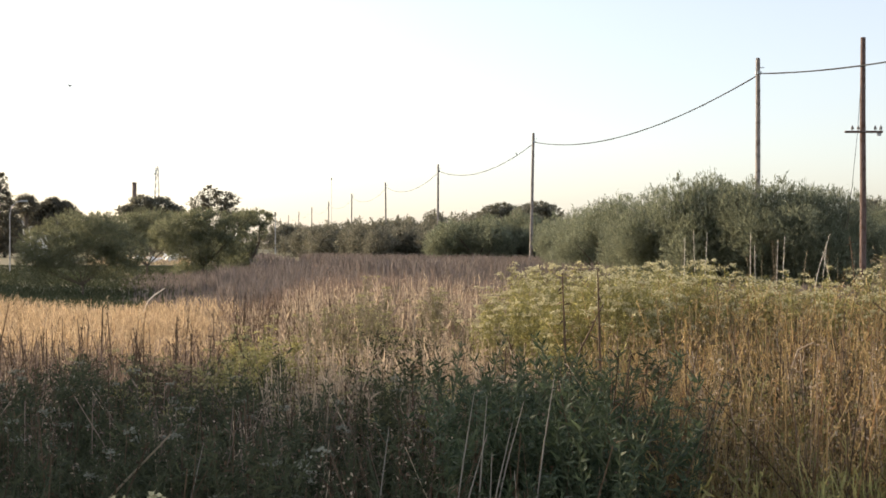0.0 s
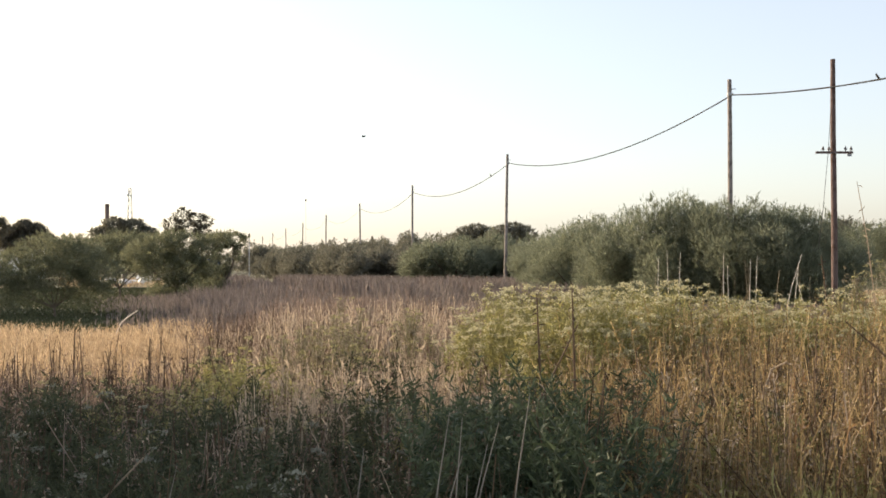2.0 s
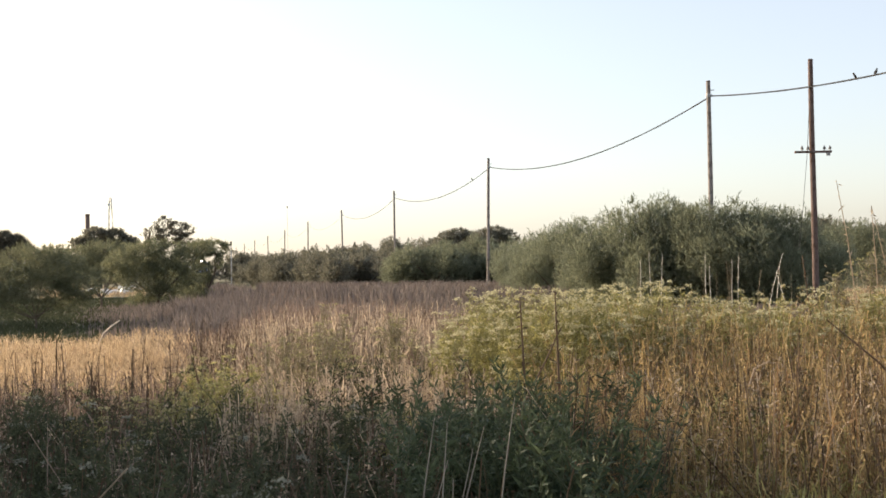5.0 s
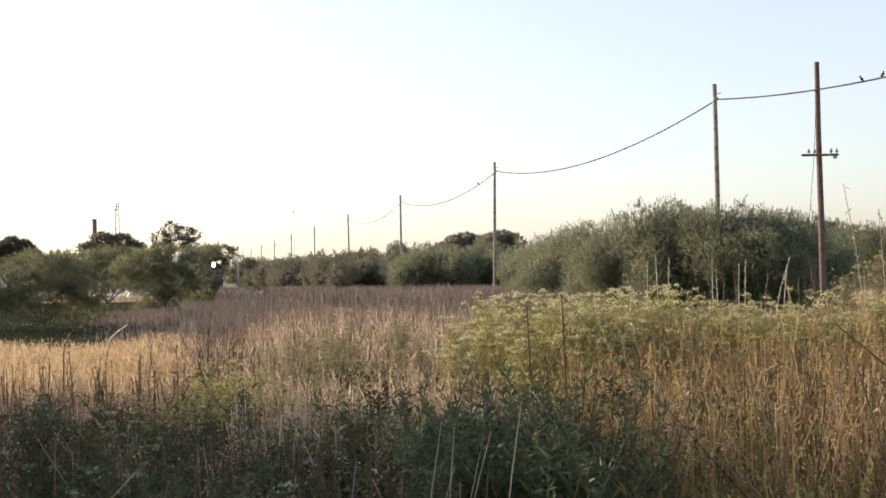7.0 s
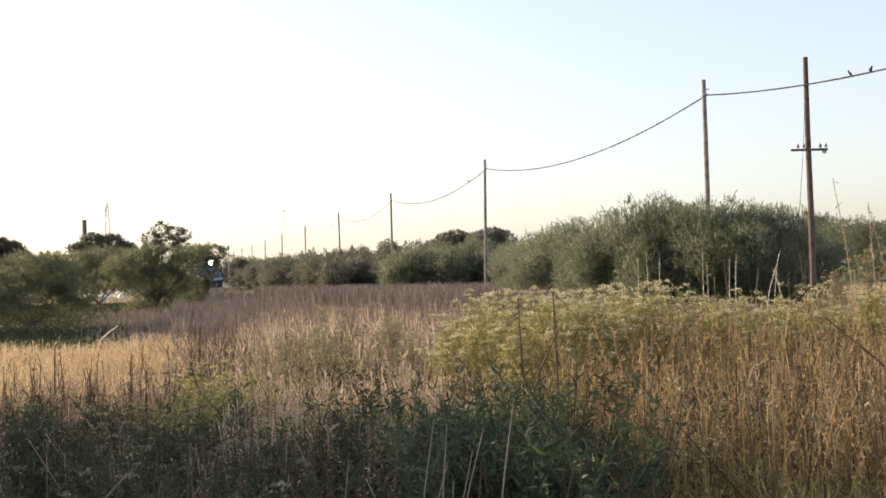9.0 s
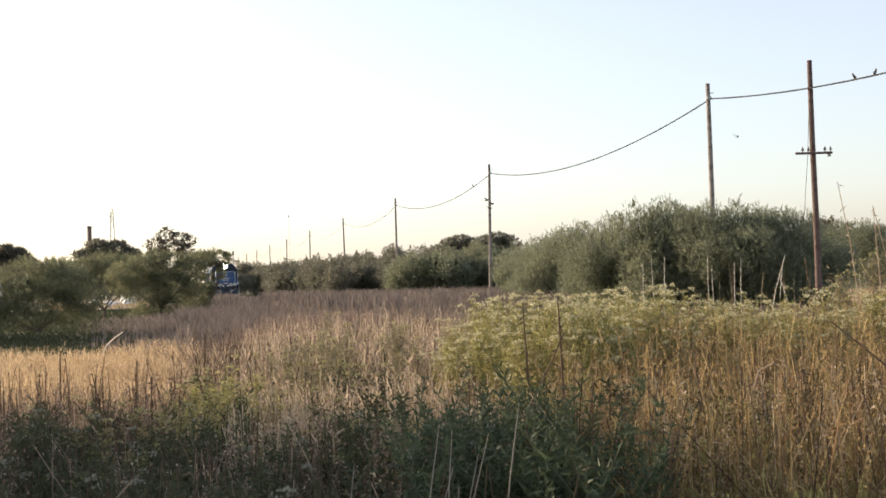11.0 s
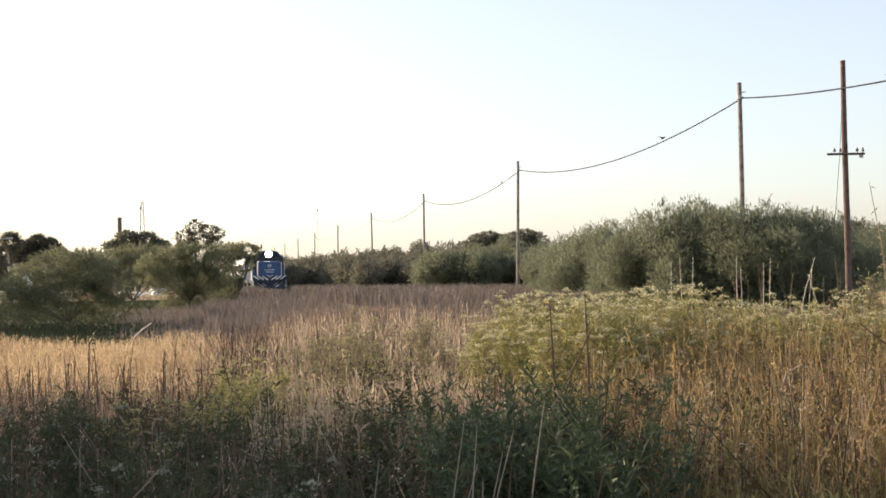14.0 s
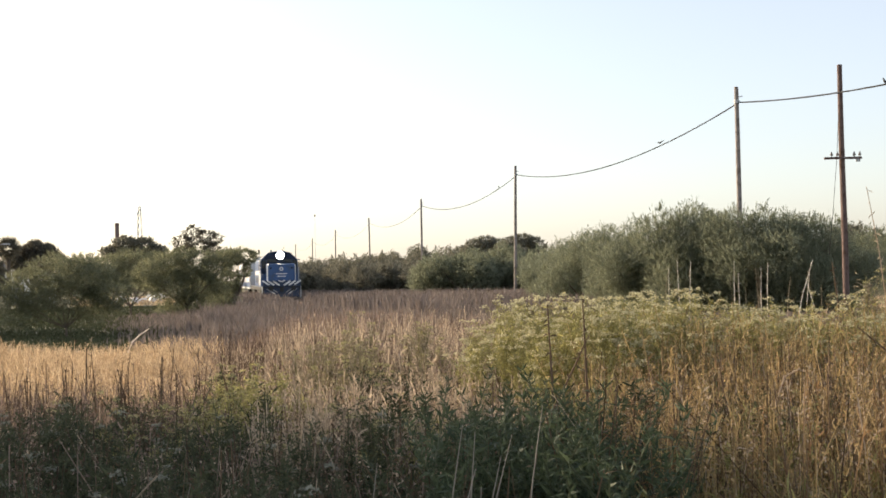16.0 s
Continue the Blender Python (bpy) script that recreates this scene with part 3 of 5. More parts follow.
        tagged(t, group="trees on the horizon")
    # flat umbrella-shaped crowns above the hedge
    blobs = [(-2.2, 0, 4.6, 1.0, 0.9, 0.5), (-1.2, 0, 5.15, 1.1, 0.9, 0.5), (0.0, 0.2, 5.45, 1.2, 0.9, 0.5), (1.2, 0, 5.2, 1.1, 0.9, 0.48), (2.1, 0, 4.7, 0.9, 0.7, 0.45), (0.1, 0, 4.6, 1.7, 1, 0.6),
             (-1.4, 0, 3.7, 1.5, 1.2, 0.9), (1.3, 0, 3.7, 1.5, 1.2, 0.9), (0, 0, 2.6, 2.2, 1.2, 1.0)]
    t = tree("umbrella_tree", "flat-topped umbrella-shaped tree above the far hedge", 27, blobs, 11000, 0.3, 0.10, M_FARLEAF, 5.2, 8, 0.14, 0.3, 0.2, 0.8)
    for b, d, s in ((0.050, 130, 1.02), (0.081, 126, 1.02)):
        m = stand(t, b, d, s, 30 * s)
        if t.location.length > 1:
            again(t, m)
        else:
            t.matrix_world = m
    # pointed cypress
    blobs = [(0, 0, 1.0 + k * 0.8, 0.95 - k * 0.12, 0.95 - k * 0.12, 0.6) for k in range(7)]
    t = tree("cypress", "small pointed dark conifer on the horizon", 25, blobs, 5000, 0.4, 0.1, M_PINE, 6.0, 2, 0.12, 1.2, 0.6, 0.3)
    t.matrix_world = stand(t, -0.038, 210, 0.85, 0, 1.2)


far_trees()


def shade_trees():
    """The row of trees beside the standpoint whose shade lies over the nearest weeds."""
    rng = np.random.default_rng(8)
    proto = None
    for k, (x, y, s) in enumerate(((-11.6, 10.5, 1.03), (-12.5, 9.1, 1.05), (-13.4, 7.7, 1.05), (-14.3, 6.3, 1.0), (-20.7, 41.6, 0.8), (-23.7, 46.6, 1.0), (-27.2, 50.6, 1.1))):
        if proto is None:
            b = blob_set(rng, 9, 1.7, 1.4, 2.2, 5.2, 1.2)
            proto = tree("shade_tree", "bushy green tree beside the field", 31, b, 9000, 0.3, 0.12, M_WILLOW, 5.5, 6, 0.16, 0.3, 0.5, 0.3)
            proto.matrix_world = pose(x, y, 0) @ Matrix.Scale(s, 4)
        else:
            again(proto, pose(x, y, 0, 0, 0, 70 * k) @ Matrix.Scale(s, 4))


shade_trees()

# ---- far things ----


def chimney():
    thing = new("brick_chimney")
    tagged(thing, "tall sooty brick chimney with a plain rim", "chimney")
    part("flue", rod((0, 0, 0), (0, 0, 11.0), 0.40, 0.33, 16), M_BRICK, thing, smooth=True)
    part("rim", rod((0, 0, 10.98), (0, 0, 11.3), 0.36, 0.35, 16), M_BRICK, thing)
    thing.matrix_world = pose(-0.2604 * 185, 185, 0)


def lattice_tower():
    thing = new("lattice_tower")
    tagged(thing, "thin steel lattice tower behind the trees", "tower")
    top = 19.0
    for sx, sy in ((-1, -1), (1, -1), (1, 1), (-1, 1)):
        part("leg", rod((sx * 0.9, sy * 0.9, 0), (sx * 0.22, sy * 0.22, top), 0.09, 0.06, 5), M_STEEL, thing)
    for k in range(12):
        z0, z1 = top * k / 12, top * (k + 1) / 12
        w0, w1 = 0.9 - 0.72 * k / 12, 0.9 - 0.72 * (k + 1) / 12
        bm = bmesh.new()
        for s in (-1, 1):
            rod((-w0, s * w0, z0), (w1, s * w1, z1), 0.04, seg=4, bm=bm)
            rod((s * w0, -w0, z0), (s * w1, w1, z1), 0.04, seg=4, bm=bm)
        part("brace", bm, M_STEEL, thing)
    part("aerial", rod((0, 0, top - 0.2), (0, 0, top + 0.5), 0.06, 0.04, 6), M_STEEL, thing)
    part("drum_antenna", rod((-0.3, 0, top - 1.6), (-0.3, -0.3, top - 1.6), 0.3, 0.3, 12), M_WHITE, thing)
    thing.matrix_world = pose(-0.2413 * 265, 265, 0)


def radio_mast():
    thing = new("radio_mast")
    tagged(thing, "very thin far radio mast with a top light", "mast")
    part("mast", rod((0, 0, 0), (0, 0, 26), 0.07, 0.05, 6), M_STEEL, thing)
    part("beacon", rod((0, 0, 26), (0, 0, 26.7), 0.28, 0.22, 8), M_REDPOLE, thing)
    thing.matrix_world = pose(-0.094 * 450, 450, 0)


def pale_shed():
    thing = new("shed")
    tagged(thing, "pale low shed with a light roof behind trees", "building")
    part("wall", box((7, 5, 2.6), (0, 0, 1.3)), M_WHITE, thing)
    bm = bmesh.new()
    v = [bm.verts.new(p) for p in ((-3.8, -2.9, 2.55), (3.8, -2.9, 2.55), (3.8, 0, 3.5), (-3.8, 0, 3.5), (-3.8, 2.9, 2.55), (3.8, 2.9, 2.55))]
    bm.faces.new((v[0], v[1], v[2], v[3]))
    bm.faces.new((v[3], v[2], v[5], v[4]))
    bmesh.ops.solidify(bm, geom=bm.faces[:], thickness=0.1)
    part("roof", bm, M_GREYROOF, thing)
    d = part("door", box((0.95, 0.06, 2.05), (-1.5, -2.52, 1.03)), M_GREYROOF, thing)
    part("handle", rod((-1.15, -2.56, 1.0), (-1.15, -2.62, 1.0), 0.03), M_STEEL, d)
    w = part("window", box((1.1, 0.05, 0.9), (1.2, -2.52, 1.5)), M_GLASS, thing)
    part("sill", box((1.3, 0.14, 0.06), (1.2, -2.55, 1.02)), M_WHITE, w)
    thing.matrix_world = pose(-0.333 * 120, 120, 0, 0, 0, 8) @ Matrix.Diagonal((0.6, 0.8, 1.45, 1))


def street_lamp():
    thing = new("street_lamp")
    tagged(thing, "grey curved street lamp beside the road", "street lamp")
    v, f = tube([(0, 0, 0), (0, 0, 3.0), (0.0, 0, 4.3), (0.12, 0, 4.9), (0.45, 0, 5.2), (0.85, 0, 5.3)], [0.045, 0.036, 0.032, 0.028, 0.025, 0.022], 8)
    link("post", mesh("post", v, f, M_GREYROOF, True), thing)
    part("lamp_head", box((0.55, 0.2, 0.12), (1.05, 0, 5.28), 0.03), M_GREYROOF, thing)
    thing.matrix_world = pose(-0.3655 * 70, 70, 0) @ Matrix.Scale(0.8, 4)


def white_post():
    thing = new("signal_post")
    tagged(thing, "slim grey signal post beside the far railway", "signal post")
    part("post", rod((0, 0, 0), (0, 0, 4.6), 0.065, 0.055, 8), M_GREYROOF, thing)
    part("signal_head", box((0.18, 0.18, 0.45), (0, 0, 4.7), 0.03), M_BLACK, thing)
    thing.matrix_world = pose(-0.1415 * 190, 190, 0) @ Matrix.Scale(1.38, 4)


def bright_lumps():
    """White lumps added for the bright sunlit grass and litter beyond the trees."""
    rng = np.random.default_rng(17)
    protos = []
    for k in range(3):
        bm = bmesh.new()
        bmesh.ops.create_icosphere(bm, subdivisions=2, radius=0.3)
        for v in bm.verts:
            v.co *= 1 + 0.35 * noise.noise(v.co * 5 + Vector((k * 7, 0, 0)))
            v.co.z *= 0.35
        protos.append(tagged(part("rubble", bm, M_WHITE, None), "pale lump that stands in for bright sunlit grass and litter", "rubble", group="rubble beyond the trees"))
    spots = [(-0.275 + 0.0036 * k + rng.normal(0, 0.002), 112 + rng.uniform(-8, 22)) for k in range(16)] + [(-0.197 + 0.0042 * k, 114 + rng.uniform(-5, 5)) for k in range(10)] + [(-0.100 + 0.0045 * k, 92) for k in range(3)]
    for i, (b, d) in enumerate(spots):
        m = pose(b * d, d, 0.1, rng.uniform(-10, 10), 0, rng.uniform(0, 360)) @ Matrix.Scale(rng.uniform(0.9, 2.4) * (0.3 if b > -0.12 else 1), 4) @ Matrix.Diagonal((1, 1, rng.uniform(1, 3.2), 1))
        if i < 3:
            protos[i].matrix_world = m
        else:
            again(protos[i % 3], m)


chimney()
lattice_tower()
radio_mast()
pale_shed()
street_lamp()
white_post()
bright_lumps()

# ---- train ----


def hull(sections):
    """A body lofted through (y, outline) rings."""
    bm = bmesh.new()
    rings = [[bm.verts.new((x, y, z)) for x, z in ring] for y, ring in sections]
    n = len(rings[0])
    for a, b in zip(rings, rings[1:]):
        for i in range(n):
            bm.faces.new((a[i], a[(i + 1) % n], b[(i + 1) % n], b[i]))
    bm.faces.new(rings[0])
    bm.faces.new(rings[-1])
    return bm


def bogie(parent, y, axles=3):
    b = part("bogie", box((2.0, 3.6, 0.35), (0, y, 0.75), 0.05), M_BLACK, parent)
    for k in range(axles):
        yy = y + (k - (axles - 1) / 2) * 1.6
        bm = rod((-0.86, yy, 0.48), (-0.76, yy, 0.48), 0.48, seg=18)
        rod((0.76, yy, 0.48), (0.86, yy, 0.48), 0.48, seg=18, bm=bm)
        rod((-0.8, yy, 0.48), (0.8, yy, 0.48), 0.08, bm=bm)
        part("wheelset", bm, M_RAIL, b)


def locomotive():
    """Full-width cab locomotive; its front looks along -y, its foot is on the rails."""
    loco = new("locomotive")
    tagged(loco, "blue diesel locomotive with white front chevrons, headlight on", "locomotive")
    side = [(-1.46, 1.15), (1.46, 1.15), (1.46, 3.15), (1.38, 3.35), (0.85, 3.86), (0.4, 3.95), (-0.4, 3.95), (-0.85, 3.86), (-1.38, 3.35), (-1.46, 3.15)]
    part("cab", hull([(2.0, side), (4.6, side)]), M_BLUE, loco)
    nose = [(-1.06, 1.15), (1.06, 1.15), (1.06, 2.86), (1.02, 2.95), (-1.02, 2.95), (-1.06, 2.86)]
    part("short_hood", hull([(0.0, [(x * 0.96, z - 0.03 if z > 2 else z) for x, z in nose]), (0.12, nose), (2.0, nose)]), M_BLUE, loco)
    part("walkway", box((2.92, 2.1, 0.10), (0, 1.0, 1.16), 0.02), M_NAVY, loco)
    part("front_beam", box((2.92, 0.12, 0.46), (0, -0.10, 1.42), 0.02), M_NAVY, loco, "dark front beam that carries white chevrons")
    hood = [(-1.05, 1.15), (1.05, 1.15), (1.05, 3.3), (0.95, 3.5), (0.75, 3.62), (0.3, 3.7), (-0.3, 3.7), (-0.75, 3.62), (-0.95, 3.5), (-1.05, 3.3)]
    part("engine_hood", hull([(4.6, hood), (17.2, hood)]), M_BLUE, loco)
    part("cab_roof", hull([(2.04, [(x * 1.02, z + 0.02) for x, z in side[2:]]), (4.68, [(x * 1.02, z + 0.02) for x, z in side[2:]])]), M_GREYROOF, loco, "light grey weathered roof")
    # dark sheet over the blue cab: the front's shade as a colour
    bm = bmesh.new()
    upper = [(-1.40, 2.2), (1.40, 2.2)] + [(x * 0.98, z - 0.02) for x, z in side[2:]]
    face = bm.faces.new([bm.verts.new((x, 1.985, z)) for x, z in upper])
    bmesh.ops.solidify(bm, geom=[face], thickness=0.008)
    part("cab_front", bm, M_NAVY, loco, "upper cab front round the windscreens, coloured dark for its shade")
    part("side_sill", box((2.9, 12.6, 0.12), (0, 10.9, 1.2), 0.02), M_NAVY, loco)
    for s in (-1, 1):
        part("side_stripe", box((0.03, 12.0, 0.35), (s * 1.052, 10.7, 2.35)), M_WHITE, loco, "white side band")
        for k in range(6):
            part("louvre", box((0.03, 1.3, 0.5), (s * 1.06, 5.6 + k * 1.9, 1.75), 0.01), M_NAVY, loco)
        w = part("cab_side_window", box((0.04, 0.95, 0.75), (s * 1.46, 2.75, 2.85), 0.02), M_GLASS, loco)
        part("window_trim", box((0.05, 1.15, 0.10), (s * 1.472, 2.75, 2.41)), M_WHITE, w)
        part("awning", box((0.30, 1.2, 0.04), (s * 1.58, 2.75, 3.30), 0.01, turn=Matrix.Rotation(s * radians(18), 4, "Y")), M_WHITE, w, "white sun awning")
        part("cab_panel", box((0.03, 1.6, 1.0), (s * 1.463, 2.95, 1.75), 0.01), M_WHITE, loco, "white lower cab side")
        d = part("cab_door", box((0.03, 0.7, 1.8), (s * 1.463, 4.15, 2.2), 0.02), M_WHITE, loco, "white cab door")
        part("door_window", box((0.02, 0.45, 0.55), (s * 1.482, 4.15, 2.75)), M_GLASS, d)
        bm = rod((s * 1.52, 2.04, 1.2), (s * 1.52, 2.04, 2.7), 0.025)
        rod((s * 1.52, 2.04, 2.7), (s * 1.45, 2.04, 2.7), 0.02, bm=bm)
        part("side_handrail", bm, M_WHITE, loco)
        part("windscreen", box((0.36, 0.05, 0.62), (s * 1.22, 1.96, 2.95), 0.03), M_GLASS, loco)
        part("upper_windscreen", box((0.80, 0.05, 0.28), (s * 0.55, 1.96, 3.22), 0.03), M_GLASS, loco)
        part("wiper", rod((s * 1.1, 1.92, 2.68), (s * 1.26, 1.92, 3.0), 0.012), M_BLACK, loco)
        part("marker_light", rod((s * 0.82, 0.03, 2.62), (s * 0.82, -0.05, 2.62), 0.075, seg=14), M_GLASS, loco)
        bm = rod((s * 1.08, -0.06, 1.6), (s * 1.08, -0.06, 2.85), 0.026)
        for z in (1.65, 2.8):
            rod((s * 1.08, -0.06, z), (s * 1.04, 0.06, z), 0.02, bm=bm)
        part("front_handrail", bm, M_WHITE, loco, "white upright handrail at the hood's corner")
        bm = rod((s * 1.42, 0.0, 1.2), (s * 1.42, 0.0, 2.15), 0.022)
        rod((s * 1.42, 0.0, 2.15), (s * 1.42, 1.95, 2.15), 0.022, bm=bm)
        part("walkway_rail", bm, M_NAVY, loco)
        part("buffer", rod((s * 0.86, -0.1, 1.05), (s * 0.86, -0.55, 1.05), 0.13, 0.20, 14), M_BLACK, loco)
        for k in range(4):
            part("step", box((0.42, 0.3, 0.05), (s * 1.28, 0.15, 0.35 + 0.22 * k)), M_STEEL, loco)
        part("step_side", box((0.05, 0.32, 0.95), (s * 1.49, 0.15, 0.72), 0.01), M_WHITE, loco)
        # white chevrons on the beam: bars that slope down to the middle
        for k in range(3):
            turn = Matrix.Rotation(s * radians(-33), 4, "Y")
            part("chevron_bar", box((0.62, 0.02, 0.13), (s * (0.42 + k * 0.40), -0.168, 1.43 + 0.02 * k), turn=turn), M_WHITE, loco)
        turn = Matrix.Rotation(s * radians(-25), 4, "Y")
        part("small_chevron", box((0.30, 0.02, 0.08), (s * 0.12, -0.172, 1.60), turn=turn), M_WHITE, loco)
        turn = Matrix.Rotation(s * radians(-33), 4, "Y")
        for k in range(2):
            part("pilot_bar", box((0.5, 0.02, 0.08), (s * (0.55 + 0.4 * k), -0.09, 0.86), turn=turn), M_GREYROOF, loco, "dull grey bar on the plough")
    part("emblem", rod((0, 0.02, 2.55), (0, -0.02, 2.55), 0.15, seg=20), M_WHITE, loco, "round white emblem")
    part("emblem_mark", rod((0, 0.0, 2.55), (0, -0.03, 2.55), 0.08, seg=16), M_BLUE, loco)
    for k, w in enumerate((0.9, 0.66)):
        part("lettering_bar", box((w, 0.015, 0.06), (0, -0.008, 2.17 - 0.2 * k)), M_WHITE, loco)
    head = part("headlight_housing", rod((0.06, 2.1, 3.64), (0.06, 1.80, 3.64), 0.36, 0.34, 24), M_NAVY, loco)
    part("headlight", rod((0.06, 1.81, 3.64), (0.06, 1.76, 3.64), 0.32, 0.29, 24), M_LAMP, head, "glowing round headlight lens")
    part("underframe", box((2.9, 17.3, 0.3), (0, 8.6, 1.05), 0.03), M_BLACK, loco)
    part("pilot", box((2.7, 0.12, 0.75), (0, -0.02, 0.72), 0.04), M_NAVY, loco, "dark snow plough plate under the chevrons")
    for s in (-1, 1):
        turn = Matrix.Rotation(s * radians(-33), 4, "Y")
        part("pilot_bar", box((0.55, 0.02, 0.09), (s * 0.75, -0.09, 0.75), turn=turn), M_WHITE, loco)
    part("coupler", box((0.25, 0.6, 0.3), (0, -0.3, 0.95), 0.04), M_BLACK, loco)
    part("fuel_tank", box((2.5, 4.5, 0.8), (0, 8.6, 0.62), 0.12), M_BLACK, loco)
    part("exhaust", box((0.5, 0.9, 0.2), (0, 9.0, 3.78), 0.03), M_BLACK, loco)
    part("radiator_fan", rod((0, 14.5, 3.65), (0, 14.5, 3.82), 0.7, 0.7, 20), M_BLACK, loco)
    part("horn", rod((-0.6, 2.9, 3.98), (-0.6, 2.4, 4.02), 0.04, 0.09, 10), M_STEEL, loco)
    part("aerial", rod((0.5, 3.4, 3.9), (0.5, 3.4, 4.4), 0.015), M_BLACK, loco)
    bogie(loco, 3.6)
    bogie(loco, 13.8)
    return loco


def coach():
    car = new("railway_coach")
    tagged(car, "white passenger coach with a blue band behind the locomotive", "railway coach")
    o = [(-1.45, 0.95), (1.45, 0.95), (1.45, 3.1), (1.2, 3.6), (0.6, 3.85), (-0.6, 3.85), (-1.2, 3.6), (-1.45, 3.1)]
    part("body", hull([(0, o), (23, o)]), M_WHITE, car)
    part("roof", hull([(0.05, [(x * 1.005, z + 0.02) for x, z in o[3:7]]), (22.95, [(x * 1.005, z + 0.02) for x, z in o[3:7]])]), M_GREYROOF, car)
    for s in (-1, 1):
        part("blue_band", box((0.02, 22.6, 0.45), (s * 1.455, 11.5, 1.35)), M_BLUE, car)
        for k in range(10):
            part("window", box((0.03, 1.25, 0.8), (s * 1.452, 2.6 + k * 1.98, 2.5), 0.01), M_GLASS, car)
        for y in (0.9, 22.1):
            part("door", box((0.03, 0.8, 1.95), (s * 1.455, y, 2.0), 0.01), M_BLUE, car)
    bogie(car, 3.2, 2)
    bogie(car, 19.8, 2)
    part("gangway", box((1.1, 0.5, 2.2), (0, -0.25, 2.1), 0.04), M_BLACK, car)
    part("underfloor_box", box((2.3, 7, 0.5), (0, 11.5, 0.7), 0.06), M_BLACK, car)
    return car


LOCO, COACH = locomotive(), coach()
# seconds and the distance ahead of the locomotive's front
TRAIN = ((0, 262.0), (2, 238.5), (4, 215.0), (5.5, 197.0), (7, 179.0), (8.5, 162.0), (10, 145.5), (11, 135.2), (12, 125.8), (13, 117.0), (14, 108.6), (15, 100.5), (16, 92.4))

# ---- birds ----


def bird(name, label, spread):
    """A dark bird some 22 cm long, facing +y; perched with folded wings, or with its wings spread."""
    b = new(name)
    tagged(b, label, "bird", "birds")
    bm = bmesh.new()
    bmesh.ops.create_uvsphere(bm, u_segments=12, v_segments=8, radius=1, matrix=Matrix.Translation((0, 0, 0.09)) @ Matrix.Rotation(radians(10 if spread else 55), 4, "X") @ Matrix.Diagonal((0.045, 0.10, 0.048, 1)))
    part("body", bm, M_BIRD, b, smooth=True)
    hy, hz = (0.10, 0.115) if spread else (0.05, 0.19)
    bm = bmesh.new()
    bmesh.ops.create_uvsphere(bm, u_segments=10, v_segments=8, radius=0.036, matrix=Matrix.Translation((0, hy, hz)))
    h = part("head", bm, M_BIRD, b, smooth=True)
    part("beak", rod((0, hy + 0.03, hz), (0, hy + 0.065, hz - 0.005), 0.010, 0.002, 6), M_BEAK, h)
    part("tail", box((0.04, 0.13, 0.012), (0, -0.14, 0.08) if spread else (0, -0.07, -0.02), 0.004, turn=Matrix.Rotation(radians(0 if spread else 60), 4, "X")), M_BIRD, b)
    for s in (-1, 1):
        if spread:
            bm = bmesh.new()
            pts = [(0.02, 0.07), (0.16, 0.09), (0.30, 0.0), (0.14, -0.05), (0.03, -0.05)]
            f = bm.faces.new([bm.verts.new((s * x, y, 0.10 + 0.25 * x)) for x, y in pts])
            bmesh.ops.solidify(bm, geom=[f], thickness=0.008)
            w = part("wing", bm, M_BIRD, b)
        else:
            w = part("wing", box((0.014, 0.14, 0.06), (s * 0.043, -0.02, 0.075), 0.005, turn=Matrix.Rotation(radians(60), 4, "X")), M_BIRD, b)
            part("leg", rod((s * 0.018, 0.0, 0.0), (s * 0.018, 0.0, 0.06), 0.005, 0.005, 5), M_BEAK, b)
    return b


def on_wire(i, s, turn=0.0):
    p = wire_point(i, s)
    return pose(p.x, p.y, p.z + 0.024, 0, 0, turn) @ Matrix.Scale(0.82, 4)


def birds():
    first = bird("perched_bird", "small dark bird perched on the overhead cable", False)
    first.matrix_world = on_wire(-1, 0.690, 60)
    again(first, on_wire(-1, 0.655, -60))
    again(first, on_wire(1, 0.145, 80))
    flying = bird("flying_bird", "small dark bird in flight with spread wings", True)
    return [flying] + [copy_thing(flying, pose(0, 200, 2)) for k in range(4)]


FLOCK = birds()
# seconds and place of each bird in flight
FLIGHTS = (
    ((0, -23.6, 75, 11.6), (1.5, -8.3, 72, 10.3), (2.5, 1.9, 70, 8.4), (3.5, 12.3, 66, 7.5), (5, 29, 60, 6.5), (8, 75, 50, 8), (16, 190, 30, 15)),
    ((0, -60, 190, 2), (9, -14, 90, 2.0), (10.8, 3.0, 66, 5.2), (11.1, 5.55, 64, 5.9), (11.4, 7.7, 62, 6.3), (11.7, 9.0, 59, 6.6), (12, 9.9, 56, 7.2), (12.4, 10.84, 54.3, 7.62), (16, 10.84, 54.3, 7.62)),
    ((0, -62, 190, 2), (9, -13, 92, 2.0), (10.8, 3.4, 67, 5.2), (11.1, 5.9, 64, 5.6), (11.4, 8.6, 60, 5.7), (11.7, 11, 56, 5.25), (12, 13.3, 52, 5.1), (12.5, 16.6, 46, 4.9), (13.5, 24, 35, 5.2), (16, 45, 10, 8)),
    ((0, -64, 192, 2), (9, -13, 91, 2.0), (10.8, 3.2, 66, 5.5), (11.1, 5.6, 62, 4.9), (11.4, 8.3, 58, 4.4), (12, 12.5, 53, 2.6), (16, 13, 53, 2.2)),
    ((0, 12, 140, 3), (8, 15.5, 80, 4.0), (10.8, 17.4, 62, 8.1), (11.4, 17.9, 58, 8.7), (12, 18.75, 54, 9.25), (12.5, 19.8, 50, 9.5), (14, 24, 38, 11), (16, 30, 22, 13)),
)

# ---- plants ----
VEG = np.random.default_rng(2024)


